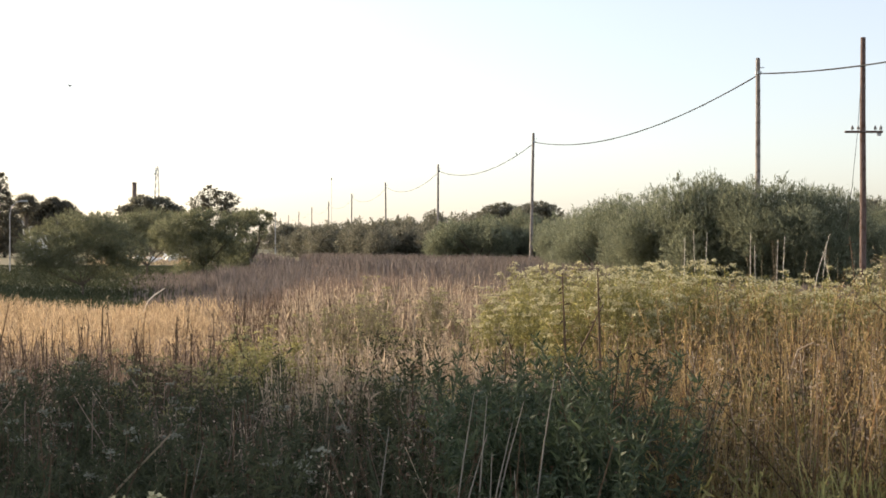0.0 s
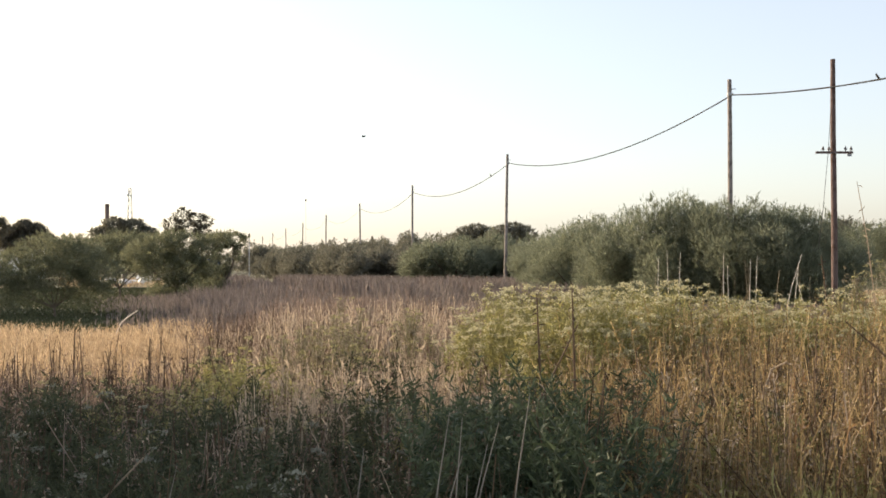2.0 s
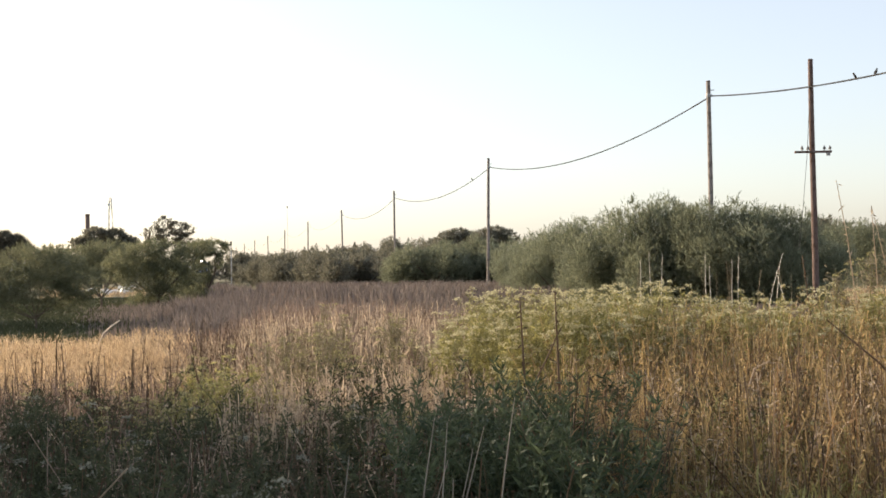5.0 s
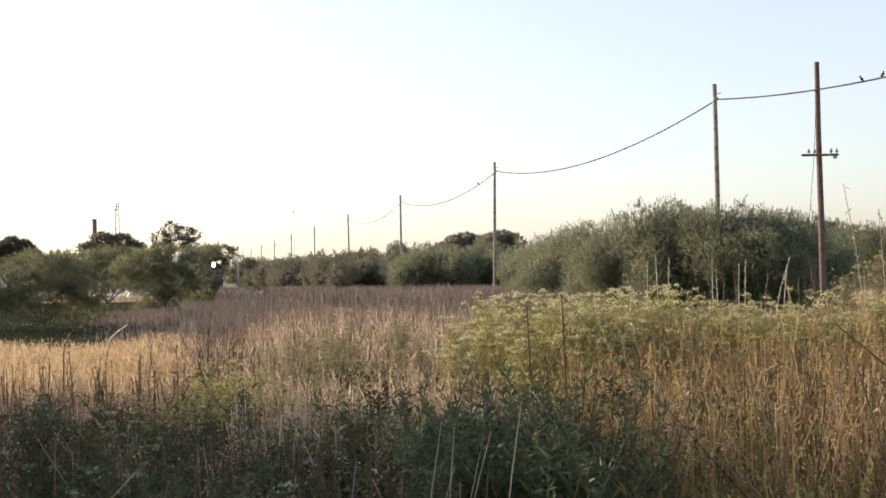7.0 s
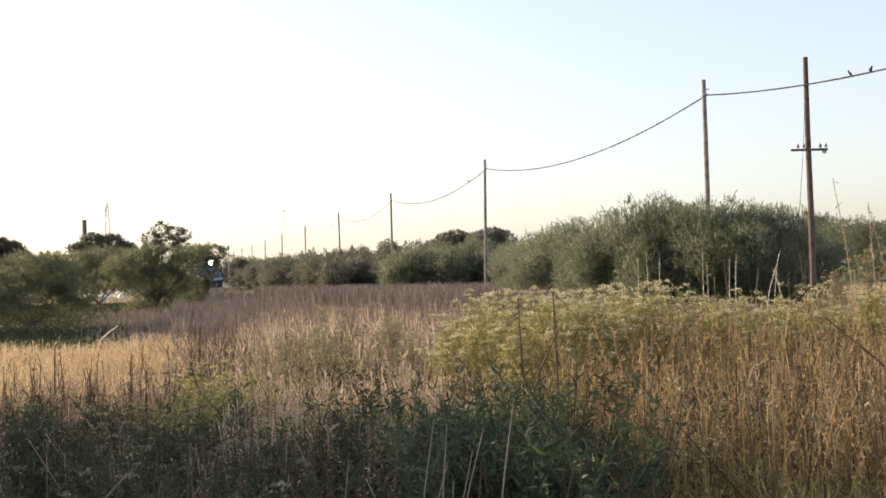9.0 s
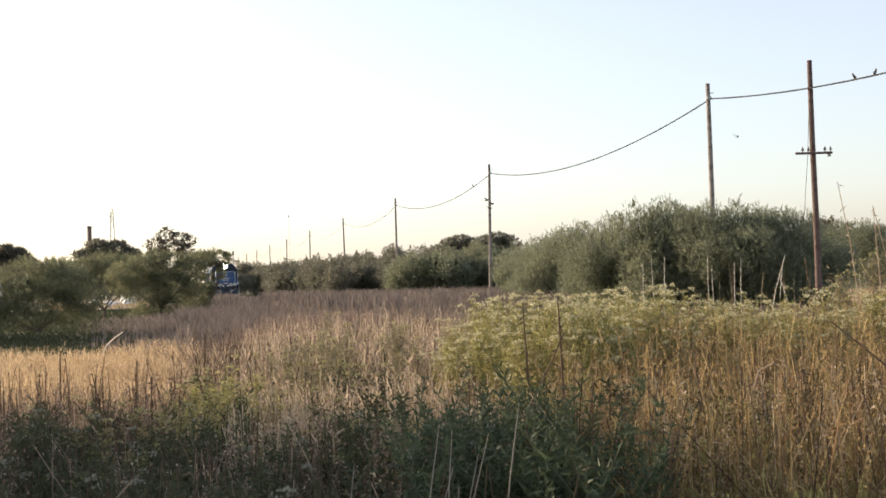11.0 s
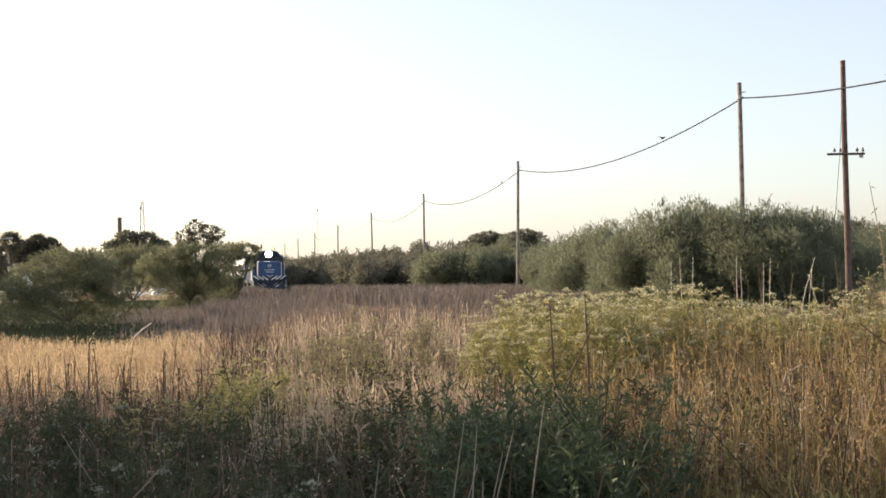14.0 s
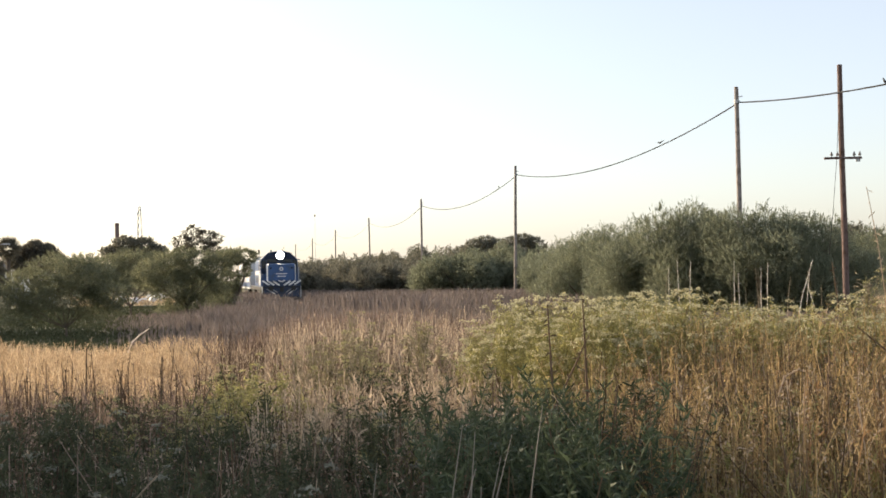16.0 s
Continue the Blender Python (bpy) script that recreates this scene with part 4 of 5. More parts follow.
def stuff(name, label, pieces, material, category="grass"):
    v, f = merged(pieces)
    ob = link(name, mesh(name, v, f, material))
    tagged(ob, label, category, kind="stuff")


def stalks(rng, root, height, lean, width, fall=0.0, side=4, leaf=0.10, seeds=0):
    """Dry stalks with narrow leaves and, toward the top, small seed husks; pale ones double as glints."""
    n = len(root)
    h = np.asarray(height).reshape(-1, 1) * np.ones((n, 1))
    b = rng.uniform(0, 2 * np.pi, n)
    tilt = np.stack([np.cos(b), np.sin(b), 0 * b], 1) * (np.abs(rng.normal(0, 1, (n, 1))) * lean)
    a = rng.uniform(0, 2 * np.pi, n)
    face = np.stack([np.cos(a), np.sin(a), 0 * a], 1)
    w = np.asarray(width).reshape(-1, 1) * np.ones((n, 1))
    mid = root + (tilt * 0.4 + [0, 0, 0.55]) * h
    top = root + (tilt * (1 + fall) + [0, 0, 1.0 - 0.35 * fall]) * h
    v = np.stack([root - face * w / 2, root + face * w / 2, mid + face * w * 0.42, mid - face * w * 0.42,
                  top + face * w * 0.3, top - face * w * 0.3], 1).reshape(-1, 3)
    k = np.arange(n).reshape(-1, 1) * 6
    out = [(v, np.concatenate([k + [0, 1, 2, 3], k + [3, 2, 4, 5]], 1).reshape(-1, 4))]

    def along(s):
        low = s < 0.55
        return np.where(low, root + (mid - root) * (s / 0.55), mid + (top - mid) * ((s - 0.55) / 0.45))

    for j in range(side):
        at = along(rng.uniform(0.2, 1.0, (n, 1)))
        out.append(leaves(rng, at, rng.normal(0, 0.6, (n, 3)) + [0, 0, 0.8], rng.uniform(0.5, 1.3, n) * leaf, rng.uniform(0.6, 1.2, n) * leaf * 0.13, 0.4))
    for j in range(seeds):
        at = along(rng.uniform(0.5, 1.0, (n, 1)) ** 0.7) + rng.normal(0, 0.025, (n, 3))
        out.append(leaves(rng, at, rng.normal(0, 1, (n, 3)), rng.uniform(0.010, 0.022, n), rng.uniform(0.007, 0.013, n), 0.2))
    return out


def thinned(p, rng, chance):
    return p[rng.uniform(0, 1, len(p)) < chance]


def meadow():
    r = VEG
    # thin dry and green undergrowth everywhere near
    p = clear_of_track(fan(r, 42000, -0.50, 0.52, 3.3, 14, 0.6))
    n = len(p)
    stuff("undergrowth", "mixed green and dry undergrowth grass below the weeds", [blades(r, p, r.uniform(0.2, 0.6, n), 0.4, r.uniform(0.003, 0.006, n), 0.1, 0.2)], M_WEED)
    # reddish-brown dry grass in the middle
    p = clear_of_track(fan(r, 15000, -0.22, 0.10, 9.0, 28, 0.9))
    p = thinned(p, r, (0.3 + 0.7 * patchy(p, 2.2, 3)) * np.clip((p[:, 0] / p[:, 1] + 0.215) / 0.09, 0, 1) * np.clip(0.35 + 0.08 * (p[:, 1] - 9), 0, 1))
    n = len(p)
    h = (0.72 + 0.42 * patchy(p, 3.0, 1)) * r.uniform(0.55, 1.12, n)
    h *= np.clip(0.55 + 0.45 * (p[:, 0] / p[:, 1] + 0.165) / 0.06, 0.5, 1)
    stuff("reddish_grass", "tall reddish-brown dry grass in the middle of the field", stalks(r, p, h, 0.16, r.uniform(0.007, 0.015, n), 0.15, 3, 0.14), M_RED)
    p = clear_of_track(fan(r, 4200, -0.20, 0.10, 7.5, 20, 0.8))
    p = thinned(p, r, np.clip((p[:, 0] / p[:, 1] + 0.21) / 0.09, 0, 1))
    n = len(p)
    h = np.minimum(r.uniform(0.55, 1.25, n), 0.75 + 0.035 * p[:, 1])
    h *= np.clip(0.6 + 0.4 * (p[:, 0] / p[:, 1] + 0.165) / 0.06, 0.55, 1)
    stuff("straw_stalks", "upright pale straw stalks standing in the reddish grass", stalks(r, p, h, 0.17, r.uniform(0.007, 0.017, n), 0.15, 5, 0.10, 3), M_STRAW)
    p = clear_of_track(fan(r, 1300, -0.175, 0.10, 7.5, 20, 0.8))
    n = len(p)
    stuff("brown_stalks", "dark brown dead stalks standing in the reddish grass", stalks(r, p, r.uniform(0.6, 1.15, n), 0.15, r.uniform(0.006, 0.013, n), 0.1, 4, 0.07, 2), M_DEAD)
    # bleached low grass on the left, in full sun
    p = fan(r, 26000, -0.50, -0.165, 13, 25, 1.0)
    p = thinned(p, r, (0.25 + 0.75 * patchy(p, 1.5, 6)) * np.clip((-0.16 - p[:, 0] / p[:, 1]) / 0.05, 0, 1))
    n = len(p)
    h = r.uniform(0.3, 0.68, n) * (0.45 + 0.75 * patchy(p, 1.3, 5))
    stuff("bleached_grass", "low bleached straw-yellow grass in full sun", stalks(r, p, h, 0.22, r.uniform(0.006, 0.013, n), 0.22, 3, 0.10, 3), M_PALE)
    # golden stalks on the right
    p = clear_of_track(fan(r, 3000, 0.13, 0.50, 4.4, 8.4, 0.8), 1.7)
    p = thinned(p, r, np.clip((p[:, 0] / p[:, 1] - 0.125) / 0.05, 0, 1))
    n = len(p)
    h = np.clip(1.04 + 0.10 * (p[:, 1] - 3.4), 0.9, 1.48) * r.uniform(0.55, 1.06, n)
    stuff("golden_stalks", "dense golden-brown dry weed stalks", stalks(r, p, h, 0.19, r.uniform(0.003, 0.009, n), 0.14, 14, 0.055, 14), M_GOLD)
    # many pale husks here: their flecks also stand in for leaf glints
    p = clear_of_track(fan(r, 1500, 0.12, 0.50, 4.6, 9.0, 0.8))
    n = len(p)
    stuff("pale_stalks", "scattered pale straw stalks among golden-brown weeds", stalks(r, p, r.uniform(0.6, 1.3, n), 0.18, r.uniform(0.004, 0.010, n), 0.15, 7, 0.055, 20), M_STRAW)
    p = clear_of_track(fan(r, 420, 0.13, 0.50, 4.4, 8.6, 0.8))
    n = len(p)
    stuff("russet_stalks", "russet red-brown weed stalks among golden ones", stalks(r, p, r.uniform(0.7, 1.35, n), 0.18, r.uniform(0.004, 0.009, n), 0.14, 10, 0.06, 10), M_RUSSET)
    p = clear_of_track(fan(r, 1300, 0.12, 0.50, 4.2, 9, 0.8))
    n = len(p)
    stuff("thin_dark_stems", "thin dark dead stems among the golden stalks", stalks(r, p, r.uniform(0.8, 1.38, n), 0.16, r.uniform(0.004, 0.008, n), 0.1, 3, 0.05, 2), M_DEAD)
    # dry stalks mixed into the near weeds
    p = fan(r, 1400, -0.46, 0.17, 4.2, 9, 0.7)
    n = len(p)
    stuff("dry_stalks", "thin grey-brown dry stalks among green weeds", stalks(r, p, r.uniform(0.55, 1.12, n), 0.18, r.uniform(0.003, 0.007, n), 0.12, 6, 0.05, 6), M_RED)
    # pale husks again, thick enough to pass for sparkles on the leaves
    p = fan(r, 800, -0.46, 0.17, 4.2, 9, 0.7)
    n = len(p)
    stuff("bleached_stalks", "scattered bleached straw stalks among green weeds", stalks(r, p, r.uniform(0.5, 1.1, n), 0.22, r.uniform(0.003, 0.007, n), 0.2, 5, 0.05, 20), M_STRAW)
    p = fan(r, 1300, -0.46, 0.10, 3.6, 8, 0.7)
    n = len(p)
    stuff("dead_stems", "thin dark dead stems among green weeds", stalks(r, p, r.uniform(0.6, 1.15, n), 0.18, r.uniform(0.004, 0.008, n), 0.12, 5, 0.05, 4), M_DEAD)
    p = fan(r, 1300, -0.15, 0.09, 5.4, 8.6, 0.7)
    n = len(p)
    stuff("pinkish_stalks", "pinkish straw stalks with husks in the sunlit middle", stalks(r, p, r.uniform(0.65, 1.18, n), 0.15, r.uniform(0.005, 0.012, n), 0.15, 7, 0.06, 16), M_STRAW)
    p = clear_of_track(fan(r, 2600, 0.16, 0.50, 3.8, 5.6, 0.7), 1.7)
    p = thinned(p, r, np.clip(0.15 + (p[:, 0] / p[:, 1] - 0.16) * 3.2, 0, 1) * patchy(p, 0.6, 2))
    n = len(p)
    stuff("fresh_grass", "fresh yellow-green grass low among the golden stalks", stalks(r, p, r.uniform(0.6, 1.02, n), 0.22, r.uniform(0.003, 0.008, n), 0.25, 6, 0.08, 3), M_LIME)
    p = fan(r, 1500, -0.46, -0.16, 7.5, 13, 0.7)
    n = len(p)
    stuff("brown_grass_edge", "dull brown grass between the weeds and the bleached grass", stalks(r, p, r.uniform(0.35, 0.85, n), 0.2, r.uniform(0.005, 0.012, n), 0.2, 5, 0.08, 8), M_RED)
    p = fan(r, 420, -0.46, -0.14, 6.5, 13, 0.7)
    n = len(p)
    stuff("dark_stalks", "dark dead flower stalks standing before the bleached grass", stalks(r, p, r.uniform(0.5, 1.15, n), 0.13, r.uniform(0.007, 0.016, n), 0.10, 8, 0.05, 10), M_DEAD)
    # purple-brown tall grass beyond, up to the hedge
    p = clear_of_track(fan(r, 26000, -0.19, 0.36, 27, 46, 1.0), 1.5)
    n = len(p)
    tall = np.where(p[:, 0] / p[:, 1] > 0.07, 0.3, 1.0)
    stuff("brown_grass", "tall purple-brown grass along the railway", [blades(r, p, r.uniform(0.4, 1.1, n) * tall * (0.55 + 0.5 * patchy(p, 5, 2)), 0.2, r.uniform(0.02, 0.045, n), 0.1, 0.3)], M_DUSK)
    p = clear_of_track(fan(r, 26000, -0.16, 0.14, 46, 110, 1.0), 1.5)
    n = len(p)
    stuff("far_brown_grass", "far brown grass between the railway and the hedge", [blades(r, p, r.uniform(0.5, 1.1, n), 0.2, r.uniform(0.05, 0.11, n), 0.1, 0.3)], M_DUSK)
    p = clear_of_track(fan(r, 13000, -0.29, -0.10, 25, 62, 1.0), 1.5)
    p = thinned(p, r, np.clip((p[:, 0] / p[:, 1] + 0.285) / 0.11, 0, 1))
    n = len(p)
    stuff("shaded_brown_grass", "brown grass in the shade of the lawn trees", [blades(r, p, r.uniform(0.2, 0.75, n) * np.clip((p[:, 0] / p[:, 1] + 0.30) / 0.12, 0.15, 1), 0.25, r.uniform(0.02, 0.05, n), 0.1, 0.3)], M_DUSK)
    # dry sunlit grass in the clearings
    p = np.concatenate([fan(r, 3000, 0.335, 0.52, 40, 68, 1.0), fan(r, 3500, -0.30, -0.213, 92, 150, 1.0)])
    n = len(p)
    stuff("clearing_grass", "low pale dry grass in sunlit clearings", [blades(r, p, r.uniform(0.12, 0.42, n), 0.5, r.uniform(0.04, 0.10, n), 0.1, 0.4)], M_PALE)
    # lawn under and beyond the trees
    p = clear_of_track(fan(r, 70000, -0.55, -0.16, 25, 90, 0.5), 2.8)
    n = len(p)
    stuff("lawn", "short green lawn under the spreading trees", [blades(r, p, r.uniform(0.05, 0.13, n), 0.5, r.uniform(0.03, 0.07, n), 0.1, 0.2)], M_LAWN)
    # tall pale reeds before the thicket
    p = clear_of_track(fan(r, 22, 0.18, 0.42, 33, 40, 1.0), 3)
    n = len(p)
    stuff("tall_reeds", "sparse tall pale reeds before the dark thicket", [blades(r, p, r.uniform(1.0, 2.1, n), 0.10, r.uniform(0.010, 0.018, n), 0.3, 0.05)], M_STRAW)


meadow()


def umbel(rng, at, size, n):
    """A flat flower head: many small petals on a shallow dome."""
    a, r = rng.uniform(0, 2 * np.pi, n), size * np.sqrt(rng.uniform(0, 1, n))
    p = np.stack([np.cos(a) * r, np.sin(a) * r, 0.25 * size * (1 - (r / size) ** 2) + rng.normal(0, 0.004, n)], 1) + at
    return leaves(rng, p, rng.normal(0, 1, (n, 3)) * [1, 1, 0.5] + [0, 0, 0.3], 0.015, 0.011, 0.1)


def flowering_weed(seed, height, leaf, bloom_share=1.0, bloom=M_BLOOM):
    """A branching weed: stems, narrow leaves all along, flat cream flower heads on top."""
    rng = np.random.default_rng(seed)
    thing = new("flowering_weed")
    tagged(thing, "pale green flowering weed with flat cream flower heads", "weed", "flowering weeds")
    stems, lv, fl = [], [], []
    for k in range(rng.integers(3, 6)):
        foot = np.array([rng.normal(0, 0.05), rng.normal(0, 0.05), -0.03])
        tip = foot + [rng.normal(0, 0.13), rng.normal(0, 0.13), height * rng.uniform(0.78, 1.03)]
        mid = (foot + tip) / 2 + [rng.normal(0, 0.03), rng.normal(0, 0.03), 0]
        tubes = [tube([foot, mid, tip], [0.0032, 0.0028, 0.0016], 4)]
        stems.append(tubes)
        n = 150
        s = rng.uniform(0.2, 1, (n, 1))
        at = foot + (tip - foot) * s + rng.normal(0, 0.02, (n, 3))
        lv.append(leaves(rng, at, rng.normal(0, 1, (n, 3)) * [1, 1, 0.5] + [0, 0, 0.45], rng.uniform(0.022, 0.06, n), rng.uniform(0.006, 0.013, n), 0.35))
        for q in range(rng.integers(4, 8)):
            s = rng.uniform(0.66, 0.96)
            root = foot + (tip - foot) * s
            end = root + [rng.normal(0, 0.10), rng.normal(0, 0.10), 0]
            end[2] = max(root[2] + 0.04, tip[2] + rng.normal(-0.03, 0.05))
            tubes.append(tube([root, (root + end) / 2 + [0, 0, 0.01], end], [0.0018, 0.0016, 0.0012], 4))
            m = 20
            at = root + (end - root) * rng.uniform(0, 1, (m, 1)) + rng.normal(0, 0.012, (m, 3))
            lv.append(leaves(rng, at, rng.normal(0, 1, (m, 3)) + [0, 0, 0.4], rng.uniform(0.015, 0.038, m), rng.uniform(0.005, 0.010, m), 0.3))
            if rng.uniform() < bloom_share:
                fl.append(umbel(rng, end, rng.uniform(0.018, 0.042), 24))
    for pieces in stems:
        v, f = merged(pieces)
        link("stem", mesh("stem", v, f, M_DARKSTEM if leaf == M_WEED else M_GREENSTEM), thing)
    v, f = merged(lv)
    tagged(link("foliage", mesh("foliage", v, f, leaf), thing), kind="stuff")
    if fl:
        v, f = merged(fl)
        tagged(link("blossom", mesh("blossom", v, f, bloom), thing, "small flat cream flower heads"), kind="stuff")
    return thing


def leafy_weed(seed, height, stems, leaf, label, size=0.085, slim=0.19):
    """A dense weed with whorls of lance-shaped leaves up each stem."""
    rng = np.random.default_rng(seed)
    thing = new("leafy_weed")
    tagged(thing, label, "weed", "leafy weeds")
    tubes, lv = [], []

    def shoot(foot, tip, bow, start, step, blade):
        """A stem clothed in arching lance leaves, shorter toward the tip."""
        mid = (foot + tip) / 2 + bow
        tubes[-1].append(tube([foot, mid, tip], [0.0045, 0.0035, 0.0015], 4))
        for s in np.arange(start, 1.0, step):
            m = 5
            a = rng.uniform(0, 6.28) + np.arange(m) * 6.28 / m + rng.normal(0, 0.3, m)
            root = foot + (tip - foot) * s + bow * (4 * s * (1 - s))
            way = np.stack([np.cos(a), np.sin(a), 0.35 + 0.55 * s + rng.normal(0, 0.3, m)], 1)
            long = blade * (1.0 - 0.45 * s) * rng.uniform(0.6, 1.25, m)
            lv.append(leaves(rng, np.tile(root, (m, 1)), way, long, long * slim, 0.5))

    for k in range(stems):
        tubes.append([])
        foot = np.array([rng.normal(0, 0.07), rng.normal(0, 0.07), -0.03])
        tip = foot + [rng.normal(0, 0.16), rng.normal(0, 0.16), height * rng.uniform(0.72, 1.02)]
        shoot(foot, tip, np.array([rng.normal(0, 0.03), rng.normal(0, 0.03), 0.02]), 0.12, 0.028, size)
        for q in range(4):
            root = foot + (tip - foot) * rng.uniform(0.35, 0.8)
            out = rng.uniform(0, 6.28)
            reach = height * rng.uniform(0.10, 0.22)
            shoot(root, root + [math.cos(out) * reach, math.sin(out) * reach, reach * rng.uniform(0.7, 1.5)], np.array([0, 0, -0.015]), 0.25, 0.10, size * 0.94)
    for pieces in tubes:
        v, f = merged(pieces)
        link("stem", mesh("stem", v, f, M_DARKSTEM), thing)
    v, f = merged(lv)
    tagged(link("foliage", mesh("foliage", v, f, leaf), thing), kind="stuff")
    return thing


def scatter(protos, spots, sizes, rng):
    used = set()
    for (x, y, z), s in zip(spots, sizes):
        k = int(rng.integers(len(protos)))
        m = pose(x, y, z, rng.normal(0, 3), rng.normal(0, 3), rng.uniform(0, 360)) @ Matrix.Scale(s, 4)
        if k in used:
            again(protos[k], m)
        else:
            protos[k].matrix_world = m
            used.add(k)
    for k, p in enumerate(protos):
        if k not in used:
            p.matrix_world = pose(*spots[k])


def weeds():
    r = np.random.default_rng(77)
    # tall pale green flowering weeds behind the golden stalks
    tall = [flowering_weed(100 + k, 1.4, M_LIME, 0.8, M_BRIGHTBLOOM) for k in range(5)]
    p = fan(r, 95, 0.03, 0.20, 7.0, 10.5)
    p = thinned(p, r, np.clip((p[:, 0] / p[:, 1] - 0.03) / 0.06, 0, 1))
    p = clear_of_track(np.concatenate([p, fan(r, 42, 0.19, 0.45, 7.6, 9.3)]), 1.7)
    scatter(tall, p, r.uniform(0.92, 1.1, len(p)), r)
    p = fan(r, 11, -0.192, -0.148, 6.5, 7.8)
    scatter([flowering_weed(112, 1.16, M_LIME, 0.5), flowering_weed(113, 1.1, M_LIME, 0.5)], p, r.uniform(0.9, 1.08, len(p)), r)
    low = [flowering_weed(120 + k, 1.02, M_WEED if k % 2 else M_LIME, 0.45) for k in range(4)]
    p = np.concatenate([fan(r, 20, -0.195, -0.135, 6.3, 8.5), fan(r, 16, -0.13, 0.06, 5.6, 7.2), fan(r, 16, -0.12, 0.04, 7.0, 9.5), fan(r, 6, -0.30, -0.2, 6.0, 7.5)])
    scatter(low, p, r.uniform(0.85, 1.12, len(p)), r)
    dark = [leafy_weed(140 + k, 1.1, 5, M_WEED, "dense green leafy weed in the shade", 0.058, 0.15) for k in range(4)]
    p = fan(r, 84, -0.46, 0.05, 3.4, 6.2, 0.8)
    scatter(dark, p, np.clip(0.86 + 0.05 * (p[:, 1] - 3.4), 0.8, 1.1) * r.uniform(0.85, 1.12, len(p)), r)
    # near weeds whose cream heads carry the shade in their colour
    mixed = [flowering_weed(130 + k, 1.0, M_WEED, 0.12, M_SHADEBLOOM) for k in range(4)]
    p = fan(r, 60, -0.46, 0.06, 3.5, 6.6, 0.8)
    scatter(mixed, p, r.uniform(0.8, 1.12, len(p)), r)
    olive = [flowering_weed(180 + k, 1.15, M_LIME if k else M_WEED, 0.3) for k in range(3)]
    p = clear_of_track(fan(r, 22, 0.15, 0.47, 5.0, 7.4, 0.8), 1.7)
    scatter(olive, p, r.uniform(0.7, 1.08, len(p)), r)
    dusty = [flowering_weed(200 + k, 1.35, M_DUSTY, 0.5) for k in range(3)]
    for d in dusty:
        tagged(d, "dusty grey-brown half-dry flowering weed")
    p = np.concatenate([fan(r, 16, -0.105, -0.04, 8.8, 11.5), fan(r, 7, -0.04, 0.05, 8.6, 12.0)])
    edge = np.array([[3.70, 9.5, 0.0], [3.95, 9.7, 0.0], [3.85, 9.2, 0.0], [4.2, 9.4, 0.0], [4.1, 9.0, 0.0]])
    scatter(dusty, np.concatenate([p, edge]), np.concatenate([r.uniform(0.78, 1.05, len(p)), [1.2, 1.3, 1.2, 1.35, 1.25]]), r)
    dead = [leafy_weed(210 + k, 1.15, 5, M_DEAD, "dark brown dead bushy weed", 0.05, 0.16) for k in range(2)]
    scatter(dead, np.array([[-1.60, 7.0, 0.0], [-1.68, 7.2, 0.0], [-1.5, 7.1, 0.0], [-2.0, 6.6, 0.0], [-1.2, 6.9, 0.0], [-2.5, 7.4, 0.0], [-0.9, 6.2, 0.0]]), np.array([1.05, 1.0, 0.9, 0.85, 0.85, 0.9, 0.8]), r)
    near = flowering_weed(190, 1.08, M_WEED, 1.0, M_BRIGHTBLOOM)
    near.matrix_world = pose(-0.71, 3.0, 0.0)
    tagged(near, "flowering weed with broad cream umbels close to the eye")
    bush = [leafy_weed(160 + k, 1.3, 7, M_DARKWEED, "tall dark-green leafy weed in a thick clump") for k in range(3)]
    p = np.concatenate([fan(r, 26, 0.08, 0.142, 4.0, 5.5), fan(r, 7, 0.035, 0.09, 4.0, 5.0)])
    scatter(bush, p, r.uniform(0.8, 1.0, len(p)), r)
    p = fan(r, 42, 0.12, 0.46, 3.3, 4.9)
    green = [leafy_weed(170 + k, 0.8, 5, M_LIME if k else M_WEED, "low bright-green weed among golden stalks") for k in range(2)]
    scatter(green, p, r.uniform(0.7, 1.0, len(p)), r)


weeds()


def single_stalk(label, foot, points, radii, material, tufts=0, seed=0):
    """One stalk that stands out from the rest."""
    rng = np.random.default_rng(seed)
    thing = new("dry_stalk")
    tagged(thing, label, "stalk", "single stalks")
    v, f = tube(points, radii, 6)
    link("stem", mesh("stem", v, f, material, True), thing)
    if tufts:
        pts = np.array(points, float)
        at = np.concatenate([pts[i] + (pts[i + 1] - pts[i]) * rng.uniform(0, 1, (tufts, 1)) for i in range(1, len(pts) - 1)])
        v, f = leaves(rng, at, rng.normal(0, 1, (len(at), 3)) + [0, 0, 0.5], rng.uniform(0.02, 0.06, len(at)), 0.009, 0.4)
        tagged(link("foliage", mesh("foliage", v, f, material), thing), kind="stuff")
    thing.matrix_world = pose(foot[0], foot[1], float(ground_z(*foot)))


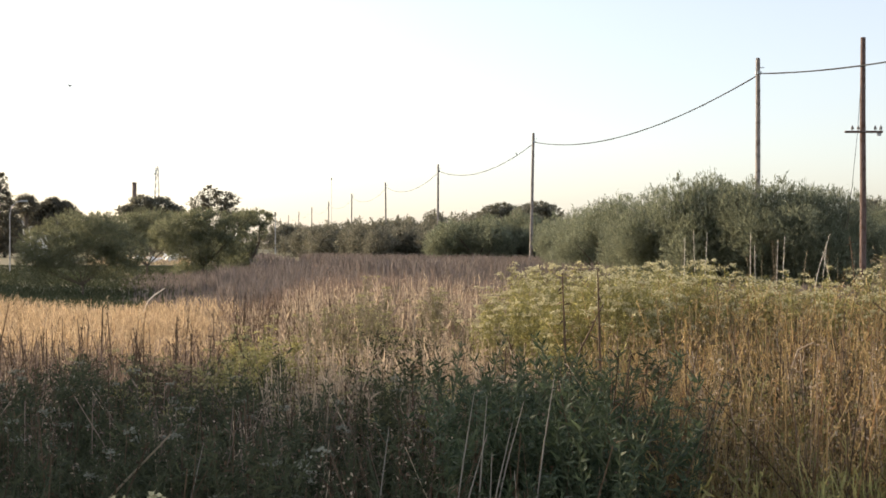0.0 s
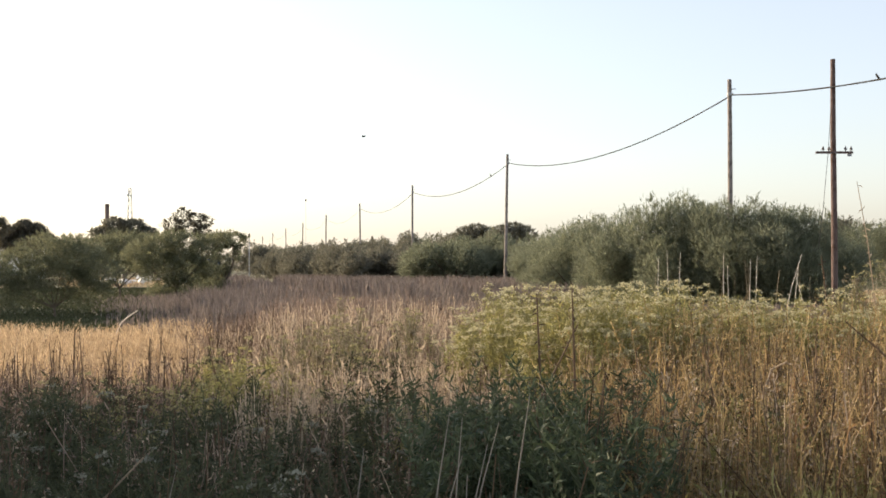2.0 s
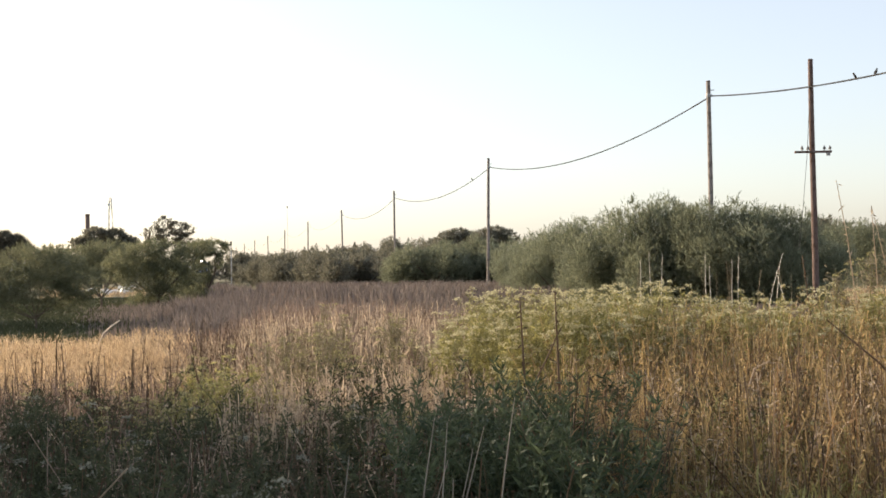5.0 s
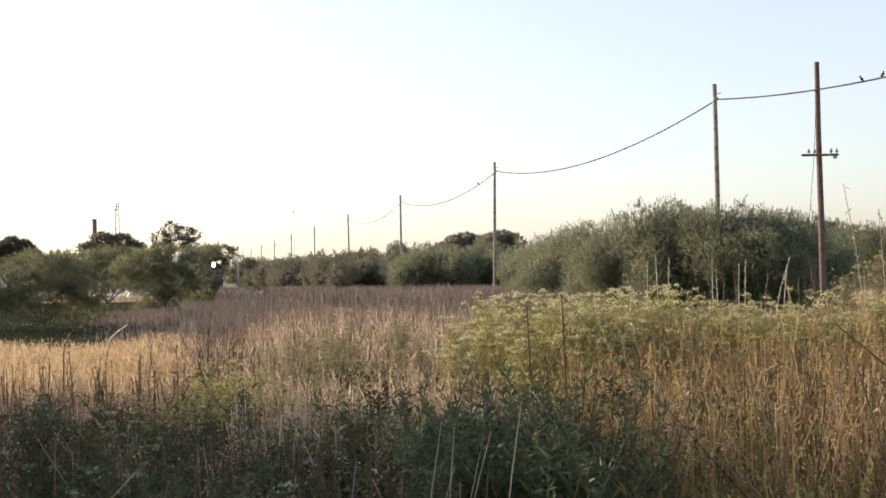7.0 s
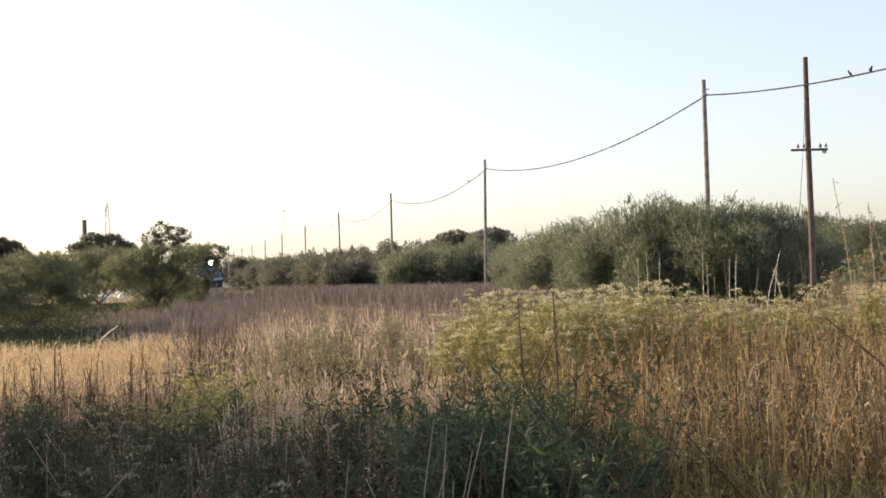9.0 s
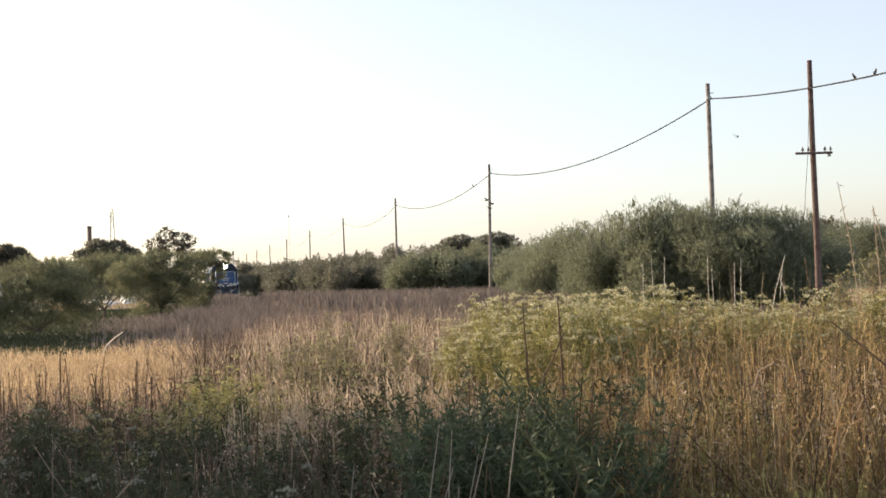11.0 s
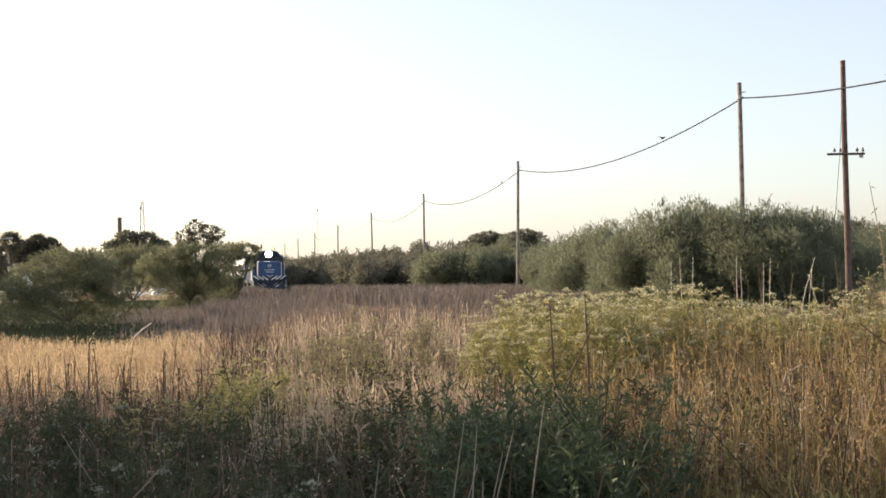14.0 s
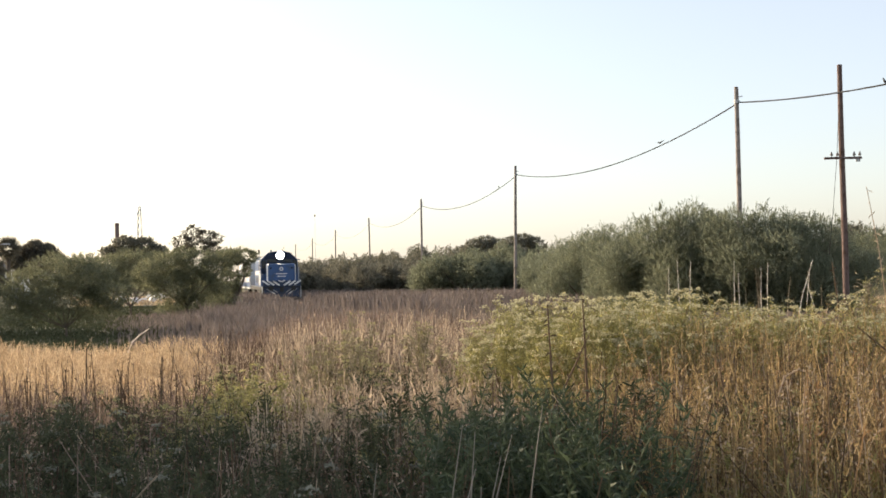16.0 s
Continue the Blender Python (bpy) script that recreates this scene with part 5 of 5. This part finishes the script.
def single_stalks():
    dead = "tall dark dead weed stalk standing above the rest"
    for b, d, h, dx in ((0.106, 5.6, 1.58, -0.03), (0.134, 5.8, 1.60, -0.02), (0.05, 6.0, 1.2, 0.02), (-0.259, 7.0, 1.2, 0.0), (-0.215, 7.2, 1.15, 0.02), (0.355, 8.5, 1.75, -0.1)):
        single_stalk(dead, (b * d, d), [(0, 0, 0), (0.01, 0, h * 0.4), (dx * 0.5, 0, h * 0.75), (dx, 0, h)], [0.009, 0.008, 0.006, 0.003], M_DEAD, 14, int(d * 100))
    single_stalk("slanting dark dead weed stalk", (-0.155 * 7.5, 7.5), [(0, 0, 0), (-0.02, 0, 0.5), (-0.07, 0, 0.9), (-0.16, 0, 1.22)], [0.009, 0.008, 0.006, 0.004], M_DEAD, 6, 3)
    single_stalk("bent pale straw stalk", (0.265 * 6.0, 6.0), [(-0.05, 0, 0), (0.03, 0, 0.6), (0.13, 0, 0.93), (0.21, 0, 1.17), (0.29, 0, 1.21)], [0.009, 0.009, 0.008, 0.007, 0.005], M_STRAW, 4, 4)
    single_stalk("leaning pale broken cane over the bleached grass", (-0.2425 * 23.5, 23.5), [(-0.42, 0, 0.0), (-0.15, 0, 0.62), (0.0, 0, 0.75), (0.18, 0, 0.87)], [0.012, 0.015, 0.016, 0.011], M_CANE, 0, 5)
    single_stalk("slanting pale dry stalk low in the weeds", (-0.33 * 4.2, 4.2), [(0, 0, 0.4), (0.2, 0, 0.75), (0.42, 0, 0.98)], [0.005, 0.005, 0.003], M_STRAW, 0, 6)
    for b, d, h, dx in ((0.392, 9.0, 2.35, -0.16), (0.41, 8.5, 2.1, -0.05), (0.425, 9.5, 2.2, -0.2), (0.45, 9.0, 1.9, 0.05)):
        single_stalk("very tall thin pale dry stalk with a wispy top", (b * d, d), [(0, 0, 0), (0.0, 0, h * 0.5), (dx * 0.5, 0, h * 0.8), (dx, 0, h)], [0.007, 0.006, 0.004, 0.002], M_STRAW, 12, int(h * 100))
    for b, d, h, dx in ((0.203, 17, 1.80, 0.02), (0.213, 17.5, 1.93, -0.03), (0.220, 16.5, 1.86, 0.05), (0.259, 17, 1.88, 0.01), (0.264, 18, 1.72, -0.02),
                        (0.281, 17, 1.80, 0.03), (0.286, 16.5, 1.84, 0.04), (0.308, 16, 1.86, 0.30), (0.318, 16.5, 1.76, 0.10), (0.334, 16, 1.62, -0.22)):
        single_stalk("slender bleached dead stalk rising above the flowering weeds", (b * d, d), [(0, 0, 0), (0.01, 0, h * 0.4), (dx * 0.5, 0, h * 0.75), (dx, 0, h)], [0.0055, 0.005, 0.004, 0.0025], M_CANE, 4, int(b * 1000))
    # pale canes low in the weeds, painted grey to look shaded
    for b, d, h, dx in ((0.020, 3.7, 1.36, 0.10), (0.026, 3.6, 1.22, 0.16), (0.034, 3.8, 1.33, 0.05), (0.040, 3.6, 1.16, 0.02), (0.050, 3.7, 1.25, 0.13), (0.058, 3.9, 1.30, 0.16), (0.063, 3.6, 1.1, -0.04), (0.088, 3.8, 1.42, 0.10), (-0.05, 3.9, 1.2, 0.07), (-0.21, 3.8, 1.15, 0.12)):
        single_stalk("slender pale dead cane, its colour greyed for the shade of the weeds", (b * d - dx, d), [(0, 0, 0), (dx * 0.5, 0, h * 0.5), (dx * 0.9, 0, h * 0.72), (dx * 1.25, 0, h * 0.88)], [0.0032, 0.003, 0.0024, 0.0012], M_SHADECANE, 0, int(b * 1000) + 300)
    single_stalk("long slanting dark dead stalk", (2.92, 6.0), [(0, 0, 0), (-0.28, 0, 0.9), (-0.46, 0, 1.14), (-0.74, 0, 1.38)], [0.008, 0.007, 0.006, 0.003], M_DEAD, 3, 9)
    single_stalk("slanting dark twig across the tall stalks", (0.085 * 5.4, 5.4), [(0, 0, 0.85), (0.1, 0, 1.1), (0.22, 0, 1.33), (0.26, 0, 1.42)], [0.006, 0.005, 0.004, 0.002], M_DEAD, 4, 7)


single_stalks()


def crowned_weeds():
    """Dark weeds that end in a rosette of leaves above the clump."""
    proto = None
    for k, (b, d, h) in enumerate(((-0.026, 5.4, 1.2), (-0.012, 5.6, 1.17), (0.168, 5.2, 1.28), (0.178, 5.3, 1.22))):
        rng = np.random.default_rng(500)
        m = pose(b * d, d, float(ground_z(b * d, d)), 0, 4 * math.sin(k * 2.0), 50 * k) @ Matrix.Scale(h / 1.2, 4)
        if proto:
            again(proto, m)
            continue
        proto = tagged(new("crowned_weed"), "dark weed stalk with a leafy rosette on top", "weed", "crowned weeds")
        v, f = tube([(0, 0, -0.03), (0.01, 0, 0.6), (0, 0, 1.15)], [0.007, 0.006, 0.004], 5)
        link("stem", mesh("stem", v, f, M_DEAD, True), proto)
        n = 60
        at = np.stack([rng.normal(0, 0.012, n), rng.normal(0, 0.012, n), rng.uniform(1.02, 1.17, n)], 1)
        v, f = leaves(rng, at, rng.normal(0, 1, (n, 3)) * [1, 1, 0.25] + [0, 0, 0.35], rng.uniform(0.03, 0.06, n), 0.011, 0.4)
        tagged(link("foliage", mesh("foliage", v, f, M_WEED), proto), kind="stuff")
        proto.matrix_world = m


crowned_weeds()

# ---- what moves ----


def motions():
    """The train rolls toward the eye; birds cross the sky."""
    def on_rails(y):
        return pose(track_x(y), y, 0.12, 0, 0, TRACK_YAW)

    walk(LOCO, [(t, on_rails(y)) for t, y in TRAIN])
    for b, path in zip(FLOCK, FLIGHTS):
        rows = []
        for k, (t, x, y, z) in enumerate(path):
            nx, ny = (path[k + 1][1:3] if k + 1 < len(path) else (x, y))
            if (nx - x) ** 2 + (ny - y) ** 2 > 0.01:
                heading = math.degrees(math.atan2(-(nx - x), ny - y))
            rows.append((t, pose(x, y, z, 6 * math.sin(k * 2.1), 14 * math.sin(k * 1.7), heading)))
        walk(b, rows)
    walk(COACH, [(t, on_rails(y + 18.3 * 0.98)) for t, y in TRAIN])


motions()
